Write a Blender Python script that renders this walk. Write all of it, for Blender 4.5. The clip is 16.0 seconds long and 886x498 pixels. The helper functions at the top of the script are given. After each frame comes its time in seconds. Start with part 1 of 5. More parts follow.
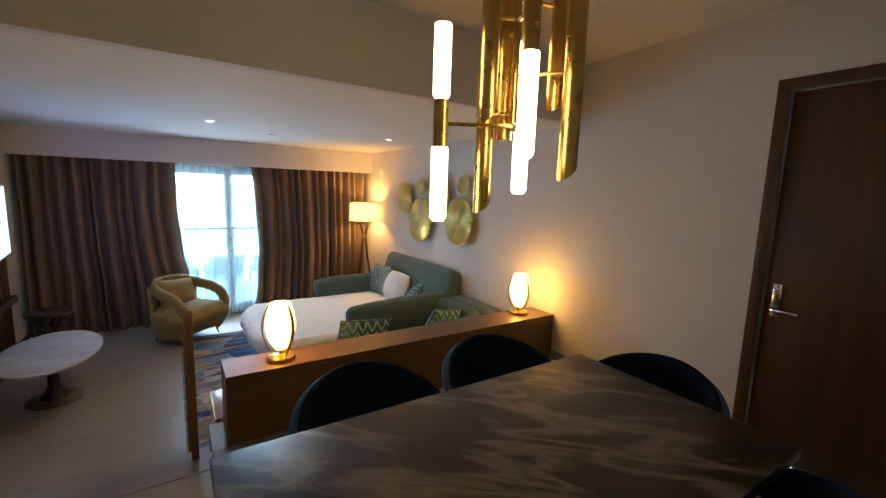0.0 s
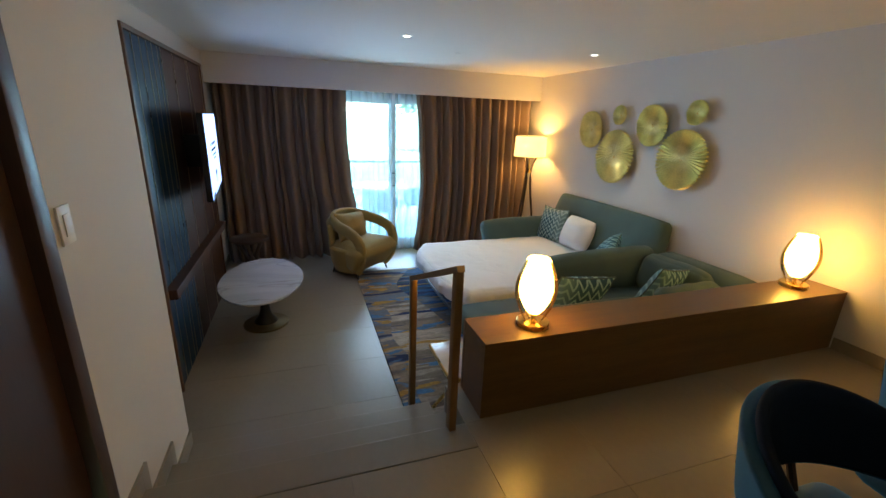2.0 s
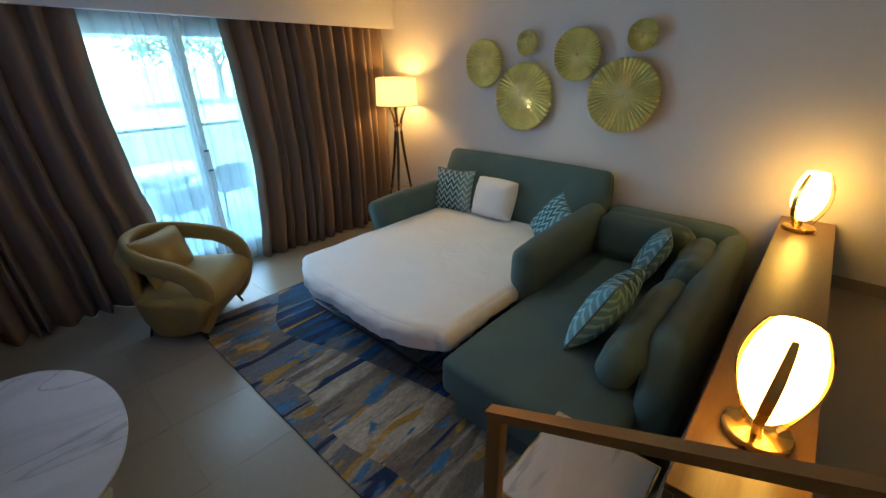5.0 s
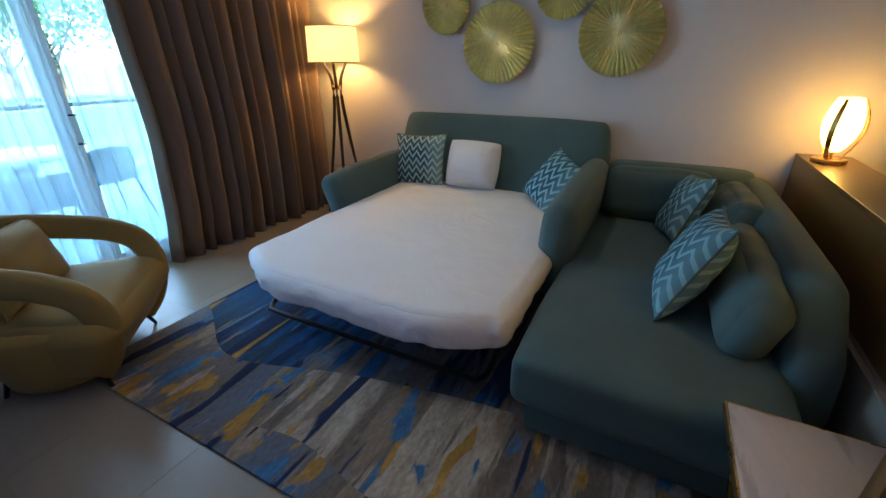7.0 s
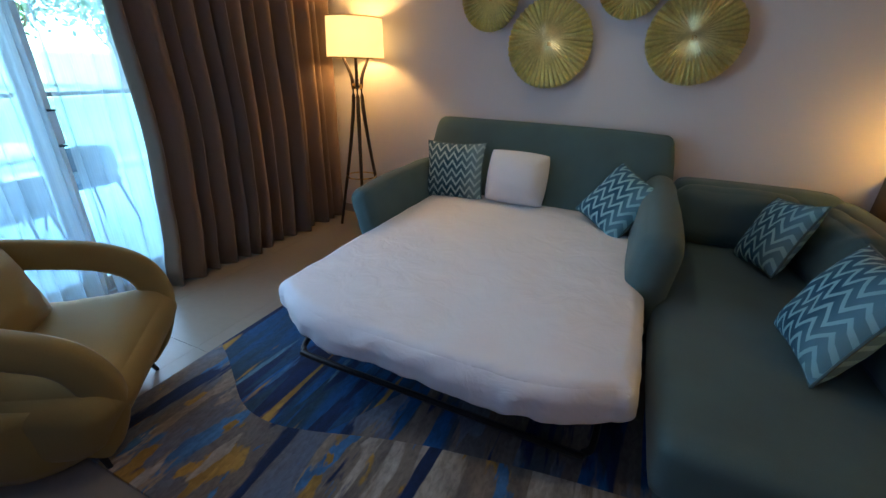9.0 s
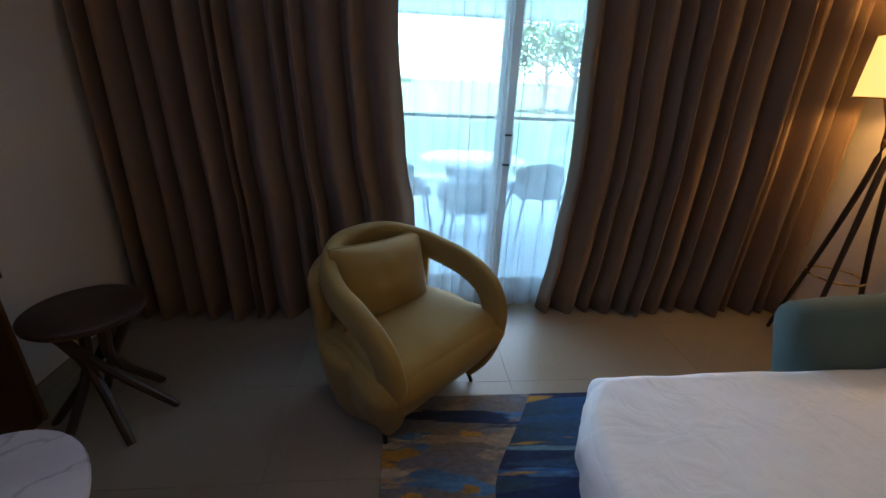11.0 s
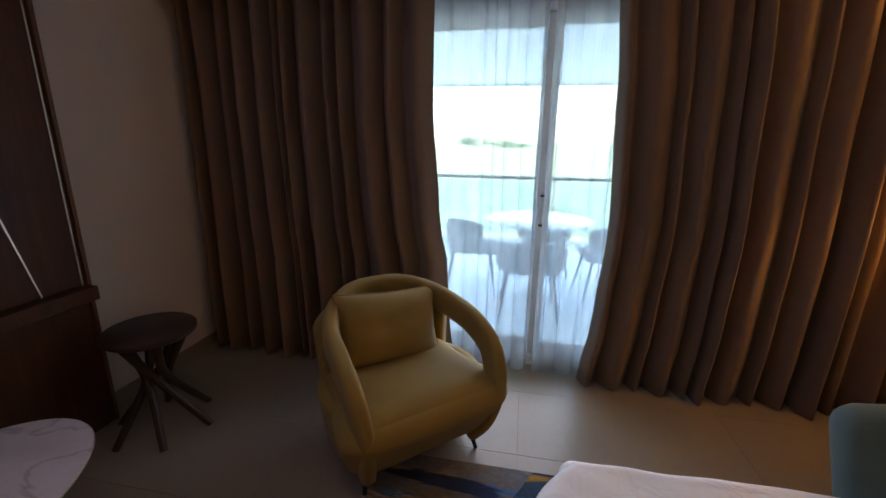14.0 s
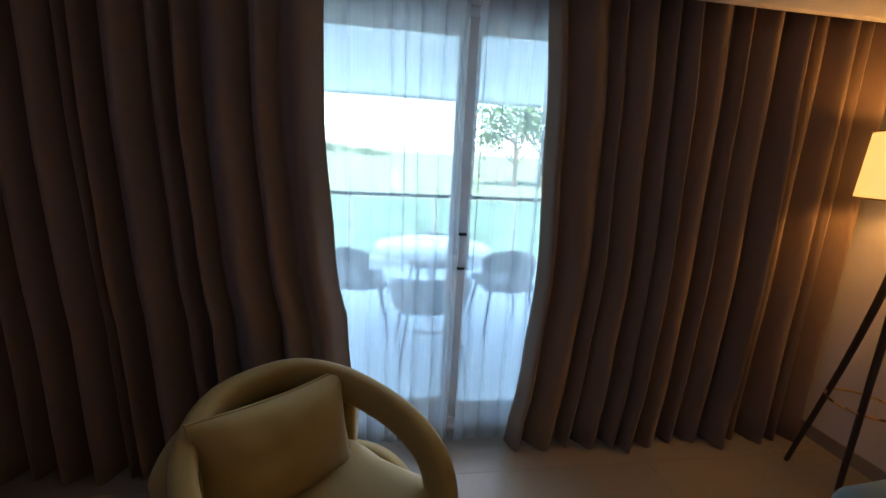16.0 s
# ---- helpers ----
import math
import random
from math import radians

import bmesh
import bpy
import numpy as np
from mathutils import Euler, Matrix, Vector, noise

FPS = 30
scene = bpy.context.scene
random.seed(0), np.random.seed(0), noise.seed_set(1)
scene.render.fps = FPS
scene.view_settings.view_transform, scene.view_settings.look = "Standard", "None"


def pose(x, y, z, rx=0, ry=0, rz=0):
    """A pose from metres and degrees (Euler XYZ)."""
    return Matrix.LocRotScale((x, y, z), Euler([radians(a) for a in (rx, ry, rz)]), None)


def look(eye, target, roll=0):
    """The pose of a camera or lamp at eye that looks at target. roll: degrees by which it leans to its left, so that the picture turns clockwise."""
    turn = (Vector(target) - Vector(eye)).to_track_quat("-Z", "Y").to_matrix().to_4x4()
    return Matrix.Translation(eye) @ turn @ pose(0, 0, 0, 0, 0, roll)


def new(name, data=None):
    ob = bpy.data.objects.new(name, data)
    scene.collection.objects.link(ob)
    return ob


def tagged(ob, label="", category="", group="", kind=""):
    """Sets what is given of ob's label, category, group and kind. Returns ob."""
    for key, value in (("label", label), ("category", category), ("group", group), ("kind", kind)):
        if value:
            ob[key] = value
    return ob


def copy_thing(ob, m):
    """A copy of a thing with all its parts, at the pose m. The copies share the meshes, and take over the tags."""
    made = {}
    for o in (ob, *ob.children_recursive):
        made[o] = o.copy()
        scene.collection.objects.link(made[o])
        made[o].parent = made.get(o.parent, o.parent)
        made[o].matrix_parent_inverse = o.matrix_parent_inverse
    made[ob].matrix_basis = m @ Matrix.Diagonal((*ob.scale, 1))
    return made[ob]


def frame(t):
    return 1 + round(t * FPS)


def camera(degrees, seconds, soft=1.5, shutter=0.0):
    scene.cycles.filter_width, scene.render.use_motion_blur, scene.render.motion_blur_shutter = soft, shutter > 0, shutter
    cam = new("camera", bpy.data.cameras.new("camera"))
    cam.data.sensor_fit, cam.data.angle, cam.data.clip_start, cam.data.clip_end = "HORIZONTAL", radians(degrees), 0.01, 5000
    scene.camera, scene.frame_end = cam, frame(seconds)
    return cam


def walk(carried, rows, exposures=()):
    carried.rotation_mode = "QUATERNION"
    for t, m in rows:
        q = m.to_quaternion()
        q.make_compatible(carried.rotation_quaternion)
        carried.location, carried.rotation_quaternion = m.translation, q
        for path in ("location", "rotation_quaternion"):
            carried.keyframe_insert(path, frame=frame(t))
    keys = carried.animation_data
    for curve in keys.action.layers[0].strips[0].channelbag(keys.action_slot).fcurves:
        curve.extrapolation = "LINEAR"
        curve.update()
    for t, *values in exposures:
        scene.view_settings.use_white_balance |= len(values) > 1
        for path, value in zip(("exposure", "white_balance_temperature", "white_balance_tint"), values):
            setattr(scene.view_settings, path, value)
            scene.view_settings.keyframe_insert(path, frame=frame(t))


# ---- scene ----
cam = camera(94.0, 16.0)
PATH = [
    (0.0, pose(-0.071, -0.008, 1.997, 81.98, -1.89, -32.96)),
    (0.5, pose(-0.196, 0.165, 1.990, 79.57, -1.95, -23.94)),
    (1.0, pose(-0.373, 0.364, 1.965, 76.85, -2.89, -17.93)),
    (1.5, pose(-0.567, 0.624, 1.943, 74.50, -2.62, -17.91)),
    (2.0, pose(-0.649, 0.931, 1.909, 72.89, -2.05, -18.51)),
    (2.5, pose(-0.690, 1.276, 1.903, 70.12, -1.66, -20.44)),
    (3.0, pose(-0.784, 1.606, 1.896, 68.42, -2.64, -25.24)),
    (3.5, pose(-0.845, 1.930, 1.904, 66.55, -3.08, -29.07)),
    (4.0, pose(-0.833, 2.286, 1.898, 65.54, -2.21, -34.88)),
    (4.5, pose(-0.834, 2.550, 1.949, 65.03, -0.83, -42.11)),
    (5.0, pose(-0.781, 2.724, 1.885, 65.90, 0.47, -48.12)),
    (7.5, pose(-0.708, 3.807, 1.423, 65.40, -0.50, -66.87)),
    (8.0, pose(-0.734, 3.992, 1.445, 65.22, -0.86, -70.52)),
    (10.5, pose(-0.064, 4.362, 1.427, 67.49, -3.21, -28.64)),
    (11.0, pose(0.009, 4.430, 1.461, 67.59, -2.47, -4.88)),
    (11.5, pose(0.110, 4.454, 1.463, 68.51, -2.10, 23.39)),
    (12.0, pose(0.214, 4.421, 1.457, 70.24, -1.68, 38.44)),
    (12.5, pose(0.288, 4.277, 1.471, 71.02, -0.72, 39.48)),
    (13.0, pose(0.406, 4.154, 1.472, 72.55, -0.34, 34.33)),
    (13.5, pose(0.479, 4.179, 1.442, 74.85, -0.77, 23.63)),
    (14.0, pose(0.518, 4.403, 1.473, 75.39, -0.81, 10.95)),
    (14.5, pose(0.480, 4.745, 1.514, 75.88, -0.65, -0.52)),
    (15.0, pose(0.397, 5.063, 1.542, 75.89, -1.38, -6.72)),
    (15.5, pose(0.327, 5.152, 1.548, 76.96, -2.38, -9.12)),
    (16.0, pose(0.229, 4.954, 1.562, 76.93, -3.00, -8.07)),
]
walk(cam, PATH, exposures=[(0.0, 4.08, 6400, 5), (1.5, 4.05, 6250, -2), (4.0, 3.92, 6200, -3), (5.0, 3.64, 5850, -5), (7.5, 3.55, 5550, 1), (8.0, 3.6, 5550, 1), (10.5, 3.0, 6200, 11), (11.0, 3.1, 6500, 9), (11.5, 2.7, 6100, -2), (12.0, 2.25, 6300, -6), (12.5, 2.2, 6900, 5), (13.0, 2.2, 7400, 15), (13.5, 2.55, 7600, 18), (14.0, 3.0, 7900, 24), (14.5, 3.25, 7750, 26), (15.0, 3.1, 7400, 23), (15.5, 2.95, 7200, 21), (16.0, 2.82, 7100, 20)])

# world and sun
SUN_EL, SUN_AZ = 58, 200
world = bpy.data.worlds.new("sky")
scene.world = world
world.use_nodes = True
wn = world.node_tree
sky = wn.nodes.new("ShaderNodeTexSky")
sky.sky_type, sky.sun_disc = "NISHITA", False
sky.sun_elevation, sky.sun_rotation = radians(SUN_EL), radians(SUN_AZ)
wn.nodes["Background"].inputs[1].default_value = 0.15
wn.links.new(sky.outputs[0], wn.nodes["Background"].inputs[0])
sun = new("sun", bpy.data.lights.new("sun", "SUN"))
sun.data.energy, sun.data.angle, sun.data.color = 4.5, radians(0.6), (1, 0.95, 0.87)
sun.matrix_world = look((20 * math.sin(radians(SUN_AZ)), 20 * math.cos(radians(SUN_AZ)), 20 * math.tan(radians(SUN_EL))), (0, 0, 0))

WARM, WHITE = (1.0, 0.50, 0.14), (1.0, 0.80, 0.55)


def lamp_light(name, where, watts, radius, colour=WARM):
    ob = new(name, bpy.data.lights.new(name, "POINT"))
    ob.data.energy, ob.data.shadow_soft_size, ob.data.color = watts, radius, colour
    ob.location = where
    return ob


def window_light(name, where, size_x, size_y, watts, colour, aim, spread):
    ob = new(name, bpy.data.lights.new(name, "AREA"))
    ob.data.shape, ob.data.size, ob.data.size_y = "RECTANGLE", size_x, size_y
    ob.data.energy, ob.data.color, ob.data.spread = watts, colour, radians(spread)
    ob.matrix_world = look(where, aim)
    return ob


LAMP_W, LAMP_E, FLOOR_LAMP = (0.46, 2.64), (2.55, 2.685), (2.56, 6.43)
# added area lamp inside the sheers, stands in for sky light through the door
window_light("daylight_in_door", (0.47, 6.905, 1.15), 0.86, 2.0, 1.4, (0.60, 0.74, 1.0), (0.47, 5, 1.15), 140)
# added fill along the balcony's open side, brightens it beyond the sky's own light
window_light("balcony_sky_fill", (0.5, 10.7, 1.15), 9.0, 2.1, 25.0, (0.49, 0.78, 1.0), (0.5, 5, 1.3), 170)
lamp_light("floor_lamp_bulb", (*FLOOR_LAMP, 1.60), 2.4, 0.05)
DOWNLIGHTS = ((2.15, 4.67), (0.26, 4.68))
for spot_x, spot_y in DOWNLIGHTS:
    ob = new("downlight_beam", bpy.data.lights.new("downlight_beam", "SPOT"))
    ob.data.energy, ob.data.spot_size, ob.data.spot_blend, ob.data.shadow_soft_size, ob.data.color = 1.8, radians(95), 1.0, 0.03, WHITE
    ob.location = (spot_x, spot_y, 2.575)

# ---- materials ----


def material(name, colour, rough=0.6, metal=0.0, vary=0.12, scale=6.0, grain=60.0, bump=0.1, dist=0.002, spread=(1, 1, 1), sheen=0.0, coat=0.0, spec=0.5):
    """A surface with variation at two scales and a fine relief; spread stretches the grain."""
    m = bpy.data.materials.new(name)
    m.use_nodes = True
    n, l = m.node_tree.nodes, m.node_tree.links
    b = n["Principled BSDF"]
    b.inputs["Metallic"].default_value = metal
    b.inputs["Sheen Weight"].default_value = sheen
    b.inputs["Coat Weight"].default_value = coat
    b.inputs["Specular IOR Level"].default_value = spec
    co, mp = n.new("ShaderNodeTexCoord"), n.new("ShaderNodeMapping")
    mp.inputs["Scale"].default_value = spread
    l.new(co.outputs["Object"], mp.inputs["Vector"])
    big, fine = n.new("ShaderNodeTexNoise"), n.new("ShaderNodeTexNoise")
    big.inputs["Scale"].default_value, big.inputs["Detail"].default_value = scale, 6
    fine.inputs["Scale"].default_value, fine.inputs["Detail"].default_value = grain, 4
    l.new(mp.outputs[0], big.inputs["Vector"])
    l.new(mp.outputs[0], fine.inputs["Vector"])
    mix = n.new("ShaderNodeMix")
    mix.data_type = "FLOAT"
    mix.inputs[0].default_value = 0.4
    l.new(big.outputs[0], mix.inputs[2])
    l.new(fine.outputs[0], mix.inputs[3])
    ramp = n.new("ShaderNodeValToRGB")
    ramp.color_ramp.elements[0].position, ramp.color_ramp.elements[1].position = 0.3, 0.7
    ramp.color_ramp.elements[0].color = (*[c * (1 - vary) for c in colour], 1)
    ramp.color_ramp.elements[1].color = (*[min(1, c * (1 + vary)) for c in colour], 1)
    l.new(mix.outputs[0], ramp.inputs[0])
    l.new(ramp.outputs[0], b.inputs["Base Color"])
    mr = n.new("ShaderNodeMapRange")
    mr.inputs[3].default_value, mr.inputs[4].default_value = max(0.02, rough - 0.08), min(1, rough + 0.08)
    l.new(big.outputs[0], mr.inputs[0])
    l.new(mr.outputs[0], b.inputs["Roughness"])
    bp = n.new("ShaderNodeBump")
    bp.inputs["Strength"].default_value, bp.inputs["Distance"].default_value = bump, dist
    l.new(fine.outputs[0], bp.inputs["Height"])
    l.new(bp.outputs[0], b.inputs["Normal"])
    return m


def weave(m, scale, strength):
    """Adds a woven thread relief to a cloth material."""
    n, l = m.node_tree.nodes, m.node_tree.links
    co = n.new("ShaderNodeTexCoord")
    hs = []
    for axis in ("X", "Z"):
        w = n.new("ShaderNodeTexWave")
        w.bands_direction = axis
        w.inputs["Scale"].default_value, w.inputs["Distortion"].default_value = scale, 1.5
        l.new(co.outputs["Object"], w.inputs["Vector"])
        hs.append(w)
    mx = n.new("ShaderNodeMath")
    mx.operation = "MAXIMUM"
    l.new(hs[0].outputs["Fac"], mx.inputs[0])
    l.new(hs[1].outputs["Fac"], mx.inputs[1])
    bp = n.new("ShaderNodeBump")
    bp.inputs["Strength"].default_value, bp.inputs["Distance"].default_value = strength, 0.001
    l.new(mx.outputs[0], bp.inputs["Height"])
    b = n["Principled BSDF"]
    old = b.inputs["Normal"].links[0].from_node
    l.new(old.outputs[0], bp.inputs["Normal"])
    l.new(bp.outputs[0], b.inputs["Normal"])
    return m


def glow(name, colour, strength):
    m = bpy.data.materials.new(name)
    m.use_nodes = True
    b = m.node_tree.nodes["Principled BSDF"]
    b.inputs["Base Color"].default_value = (0.8, 0.78, 0.72, 1)
    b.inputs["Roughness"].default_value = 0.35
    b.inputs["Emission Color"].default_value, b.inputs["Emission Strength"].default_value = (*colour, 1), strength
    return m


def marble(name, base, vein, vein2, rough, size, width=0.03, strong=0.8, detail=7, stretch=2.2, bend=1.3, turn=0.7, clouds=0.55, slant=False):
    """Polished stone with thin wandering veins and soft clouds."""
    m = material(name, base, rough, vary=0.06, scale=3, grain=40, bump=0.02)
    n, l = m.node_tree.nodes, m.node_tree.links
    b = n["Principled BSDF"]
    src = b.inputs["Base Color"].links[0].from_socket
    co = n.new("ShaderNodeTexCoord")
    for k, (colour, sc, wd, amount) in enumerate(((vein2, size * 0.55, width * 4.5, clouds), (vein, size, width, strong))):
        t = n.new("ShaderNodeTexNoise")
        t.inputs["Scale"].default_value, t.inputs["Detail"].default_value, t.inputs["Distortion"].default_value = sc, detail, bend
        mp = n.new("ShaderNodeMapping")
        mp.inputs["Rotation"].default_value = (0, 0, turn)
        mp.inputs["Location"].default_value = (3.1 * k, 1.7, 0.4)
        mp.inputs["Scale"].default_value = (1, stretch, 1)
        if slant:
            mp.vector_type = "TEXTURE"
            mp.inputs["Scale"].default_value = (1, 1 / stretch, 1)
        l.new(co.outputs["Object"], mp.inputs["Vector"])
        l.new(mp.outputs[0], t.inputs["Vector"])
        r = n.new("ShaderNodeValToRGB")
        e = r.color_ramp.elements
        e[0].position, e[1].position = 0.5 - wd, 0.5 + wd
        e[0].color = e[1].color = (0, 0, 0, 1)
        e.new(0.5).color = (amount, amount, amount, 1)
        l.new(t.outputs[0], r.inputs[0])
        x = n.new("ShaderNodeMix")
        x.data_type = "RGBA"
        x.inputs[7].default_value = (*colour, 1)
        l.new(r.outputs[0], x.inputs[0])
        l.new(src, x.inputs[6])
        src = x.outputs[2]
    l.new(src, b.inputs["Base Color"])
    return m


def chevron(name, light, dark, pitch, rows):
    """Zigzag bands printed on a pillow's face."""
    m = weave(material(name, light, 0.85, vary=0.1, scale=8, grain=300, bump=0.2), 260, 0.1)
    n, l = m.node_tree.nodes, m.node_tree.links
    b = n["Principled BSDF"]
    src = b.inputs["Base Color"].links[0].from_socket
    co, sp = n.new("ShaderNodeTexCoord"), n.new("ShaderNodeSeparateXYZ")
    l.new(co.outputs["Object"], sp.inputs[0])

    def op(kind, a, c=None):
        q = n.new("ShaderNodeMath")
        q.operation = kind
        for i, v in enumerate((a, c)):
            if v is None:
                continue
            if isinstance(v, (int, float)):
                q.inputs[i].default_value = v
            else:
                l.new(v, q.inputs[i])
        return q.outputs[0]

    zig = op("PINGPONG", sp.outputs["X"], pitch)
    band = op("FRACT", op("MULTIPLY", op("ADD", sp.outputs["Z"], op("MULTIPLY", zig, 1.5)), rows))
    edge = op("GREATER_THAN", band, 0.36)
    fade = n.new("ShaderNodeMapRange")
    fade.inputs[1].default_value, fade.inputs[2].default_value, fade.inputs[3].default_value, fade.inputs[4].default_value = -0.2, -0.06, 0.55, 1.0
    l.new(sp.outputs["X"], fade.inputs[0])
    edge = op("MULTIPLY", edge, fade.outputs[0])
    nz = n.new("ShaderNodeTexNoise")
    nz.inputs["Scale"].default_value = 9
    l.new(co.outputs["Object"], nz.inputs["Vector"])
    fac = op("MULTIPLY", edge, op("ADD", op("MULTIPLY", nz.outputs[0], 0.3), 0.78))
    x = n.new("ShaderNodeMix")
    x.data_type = "RGBA"
    x.inputs[7].default_value = (*dark, 1)
    l.new(fac, x.inputs[0])
    l.new(src, x.inputs[6])
    l.new(x.outputs[2], b.inputs["Base Color"])
    return m


def rug_material():
    """Streaks along x in blue, tan and mustard, within large rounded fields."""
    m = material("rug_pile", (0.3, 0.3, 0.3), 0.95, vary=0.1, scale=30, grain=400, bump=0.5, dist=0.004)
    n, l = m.node_tree.nodes, m.node_tree.links
    b = n["Principled BSDF"]
    co = n.new("ShaderNodeTexCoord")

    def streak(scale, stretch, seed, detail=5, dist=0.6):
        mp, t = n.new("ShaderNodeMapping"), n.new("ShaderNodeTexNoise")
        mp.inputs["Scale"].default_value, mp.inputs["Location"].default_value = (stretch, 1, 1), (seed, seed * 0.7, 0)
        t.inputs["Scale"].default_value, t.inputs["Detail"].default_value, t.inputs["Distortion"].default_value = scale, detail, dist
        l.new(co.outputs["Object"], mp.inputs["Vector"])
        l.new(mp.outputs[0], t.inputs["Vector"])
        return t.outputs[0]

    def ramp(src, stops, kind="LINEAR"):
        r = n.new("ShaderNodeValToRGB")
        r.color_ramp.interpolation = kind
        e = r.color_ramp.elements
        while len(e) < len(stops):
            e.new(0.5)
        for el, (p, c) in zip(e, stops):
            el.position, el.color = p, (*c, 1)
        l.new(src, r.inputs[0])
        return r.outputs[0]

    def mix(fac, a, c):
        x = n.new("ShaderNodeMix")
        x.data_type = "RGBA"
        for s, v in ((0, fac), (6, a), (7, c)):
            if isinstance(v, (int, float)):
                x.inputs[s].default_value = v
            else:
                l.new(v, x.inputs[s])
        return x.outputs[2]

    navy, blue, pale, tan, grey, gold = (0.005, 0.018, 0.070), (0.009, 0.075, 0.215), (0.100, 0.20, 0.27), (0.25, 0.195, 0.135), (0.095, 0.090, 0.085), (0.36, 0.205, 0.035)
    slate, beige, teal, sky_blue, taupe = (0.115, 0.135, 0.175), (0.35, 0.30, 0.235), (0.014, 0.042, 0.070), (0.055, 0.15, 0.30), (0.15, 0.122, 0.094)

    def field(ground, seed, *coats):
        """Ragged patches of yarn, one colour over another: (colour, scale, stretch, share left bare)."""
        colour = ramp(streak(3.5, 0.3, seed, 3), [(0.40, ground[0]), (0.56, ground[1])])
        for k, (c, scale, stretch, bare) in enumerate(coats):
            mask = ramp(streak(scale, stretch, seed + 5.3 * (k + 1), 5, 0.35), [(bare - 0.014, (0, 0, 0)), (bare + 0.014, (1, 1, 1))])
            colour = mix(mask, colour, ramp(streak(14, 0.3, seed + k, 3), [(0.35, tuple(v * 0.75 for v in c)), (0.65, tuple(v * 1.2 for v in c))]))
        return colour

    blues = field((blue, teal), 1.3, (navy, 5.5, 0.12, 0.54), (sky_blue, 6.0, 0.12, 0.62), (blue, 7.0, 0.10, 0.56), (gold, 7.0, 0.11, 0.63), (pale, 8.0, 0.14, 0.66))
    slates = field((slate, taupe), 4.1, (tan, 7.0, 0.28, 0.55), (sky_blue, 8.5, 0.40, 0.59), (gold, 8.0, 0.45, 0.585), (beige, 9.0, 0.25, 0.63), (navy, 6.5, 0.16, 0.60))
    tans = field((taupe, tan), 7.7, (beige, 5.5, 0.15, 0.49), (taupe, 8.0, 0.11, 0.57), (sky_blue, 8.0, 0.28, 0.595), (gold, 8.0, 0.30, 0.63), (navy, 7.0, 0.13, 0.63))
    darks = field((teal, grey), 3.9, (blue, 6.0, 0.14, 0.53), (navy, 6.5, 0.13, 0.56), (taupe, 8.0, 0.10, 0.55), (slate, 8.0, 0.16, 0.59), (navy, 7.0, 0.16, 0.66))
    place = n.new("ShaderNodeSeparateXYZ")
    l.new(co.outputs["Object"], place.inputs[0])

    def op(kind, a, c):
        q = n.new("ShaderNodeMath")
        q.operation = kind
        for k, v in enumerate((a, c)):
            if isinstance(v, (int, float)):
                q.inputs[k].default_value = v
            else:
                l.new(v, q.inputs[k])
        return q.outputs[0]

    # winding seam between the blue field beside the bed and the paler ones; it gives x by y
    along = n.new("ShaderNodeMapRange")
    along.inputs[1].default_value, along.inputs[2].default_value = 3.0, 6.1
    l.new(place.outputs["Y"], along.inputs[0])
    seam = ramp(along.outputs[0], [((y - 3.0) / 3.1, (x, x, x)) for y, x in ((3.1, 0.74), (3.9, 0.68), (4.3, 0.64), (4.7, 0.55), (4.95, 0.50), (5.25, 0.37), (5.5, 0.34), (5.72, 0.45), (6.0, 0.66))], "B_SPLINE")
    wave = op("MULTIPLY", op("SINE", op("MULTIPLY", place.outputs["Y"], 7.0), 0.0), 0.035)
    in_tan = op("MULTIPLY", op("GREATER_THAN", place.outputs["X"], op("ADD", wave, 0.085)), op("LESS_THAN", op("ADD", place.outputs["Y"], op("POWER", op("ABSOLUTE", op("SUBTRACT", place.outputs["X"], 0.26), 0.0), 2.2)), 5.0))
    col = mix(in_tan, slates, tans)
    col = mix(op("GREATER_THAN", place.outputs["X"], seam), col, mix(op("LESS_THAN", op("ADD", place.outputs["Y"], op("MULTIPLY", place.outputs["X"], 0.5)), 5.35), blues, darks))
    fine = streak(60, 0.5, 2.2, 3)
    shade = ramp(fine, [(0.3, (0.75, 0.75, 0.75)), (0.7, (1.15, 1.15, 1.15))], "LINEAR")
    x = n.new("ShaderNodeMix")
    x.data_type, x.blend_type = "RGBA", "MULTIPLY"
    x.inputs[0].default_value = 1
    l.new(col, x.inputs[6])
    l.new(shade, x.inputs[7])
    l.new(x.outputs[2], b.inputs["Base Color"])
    return m


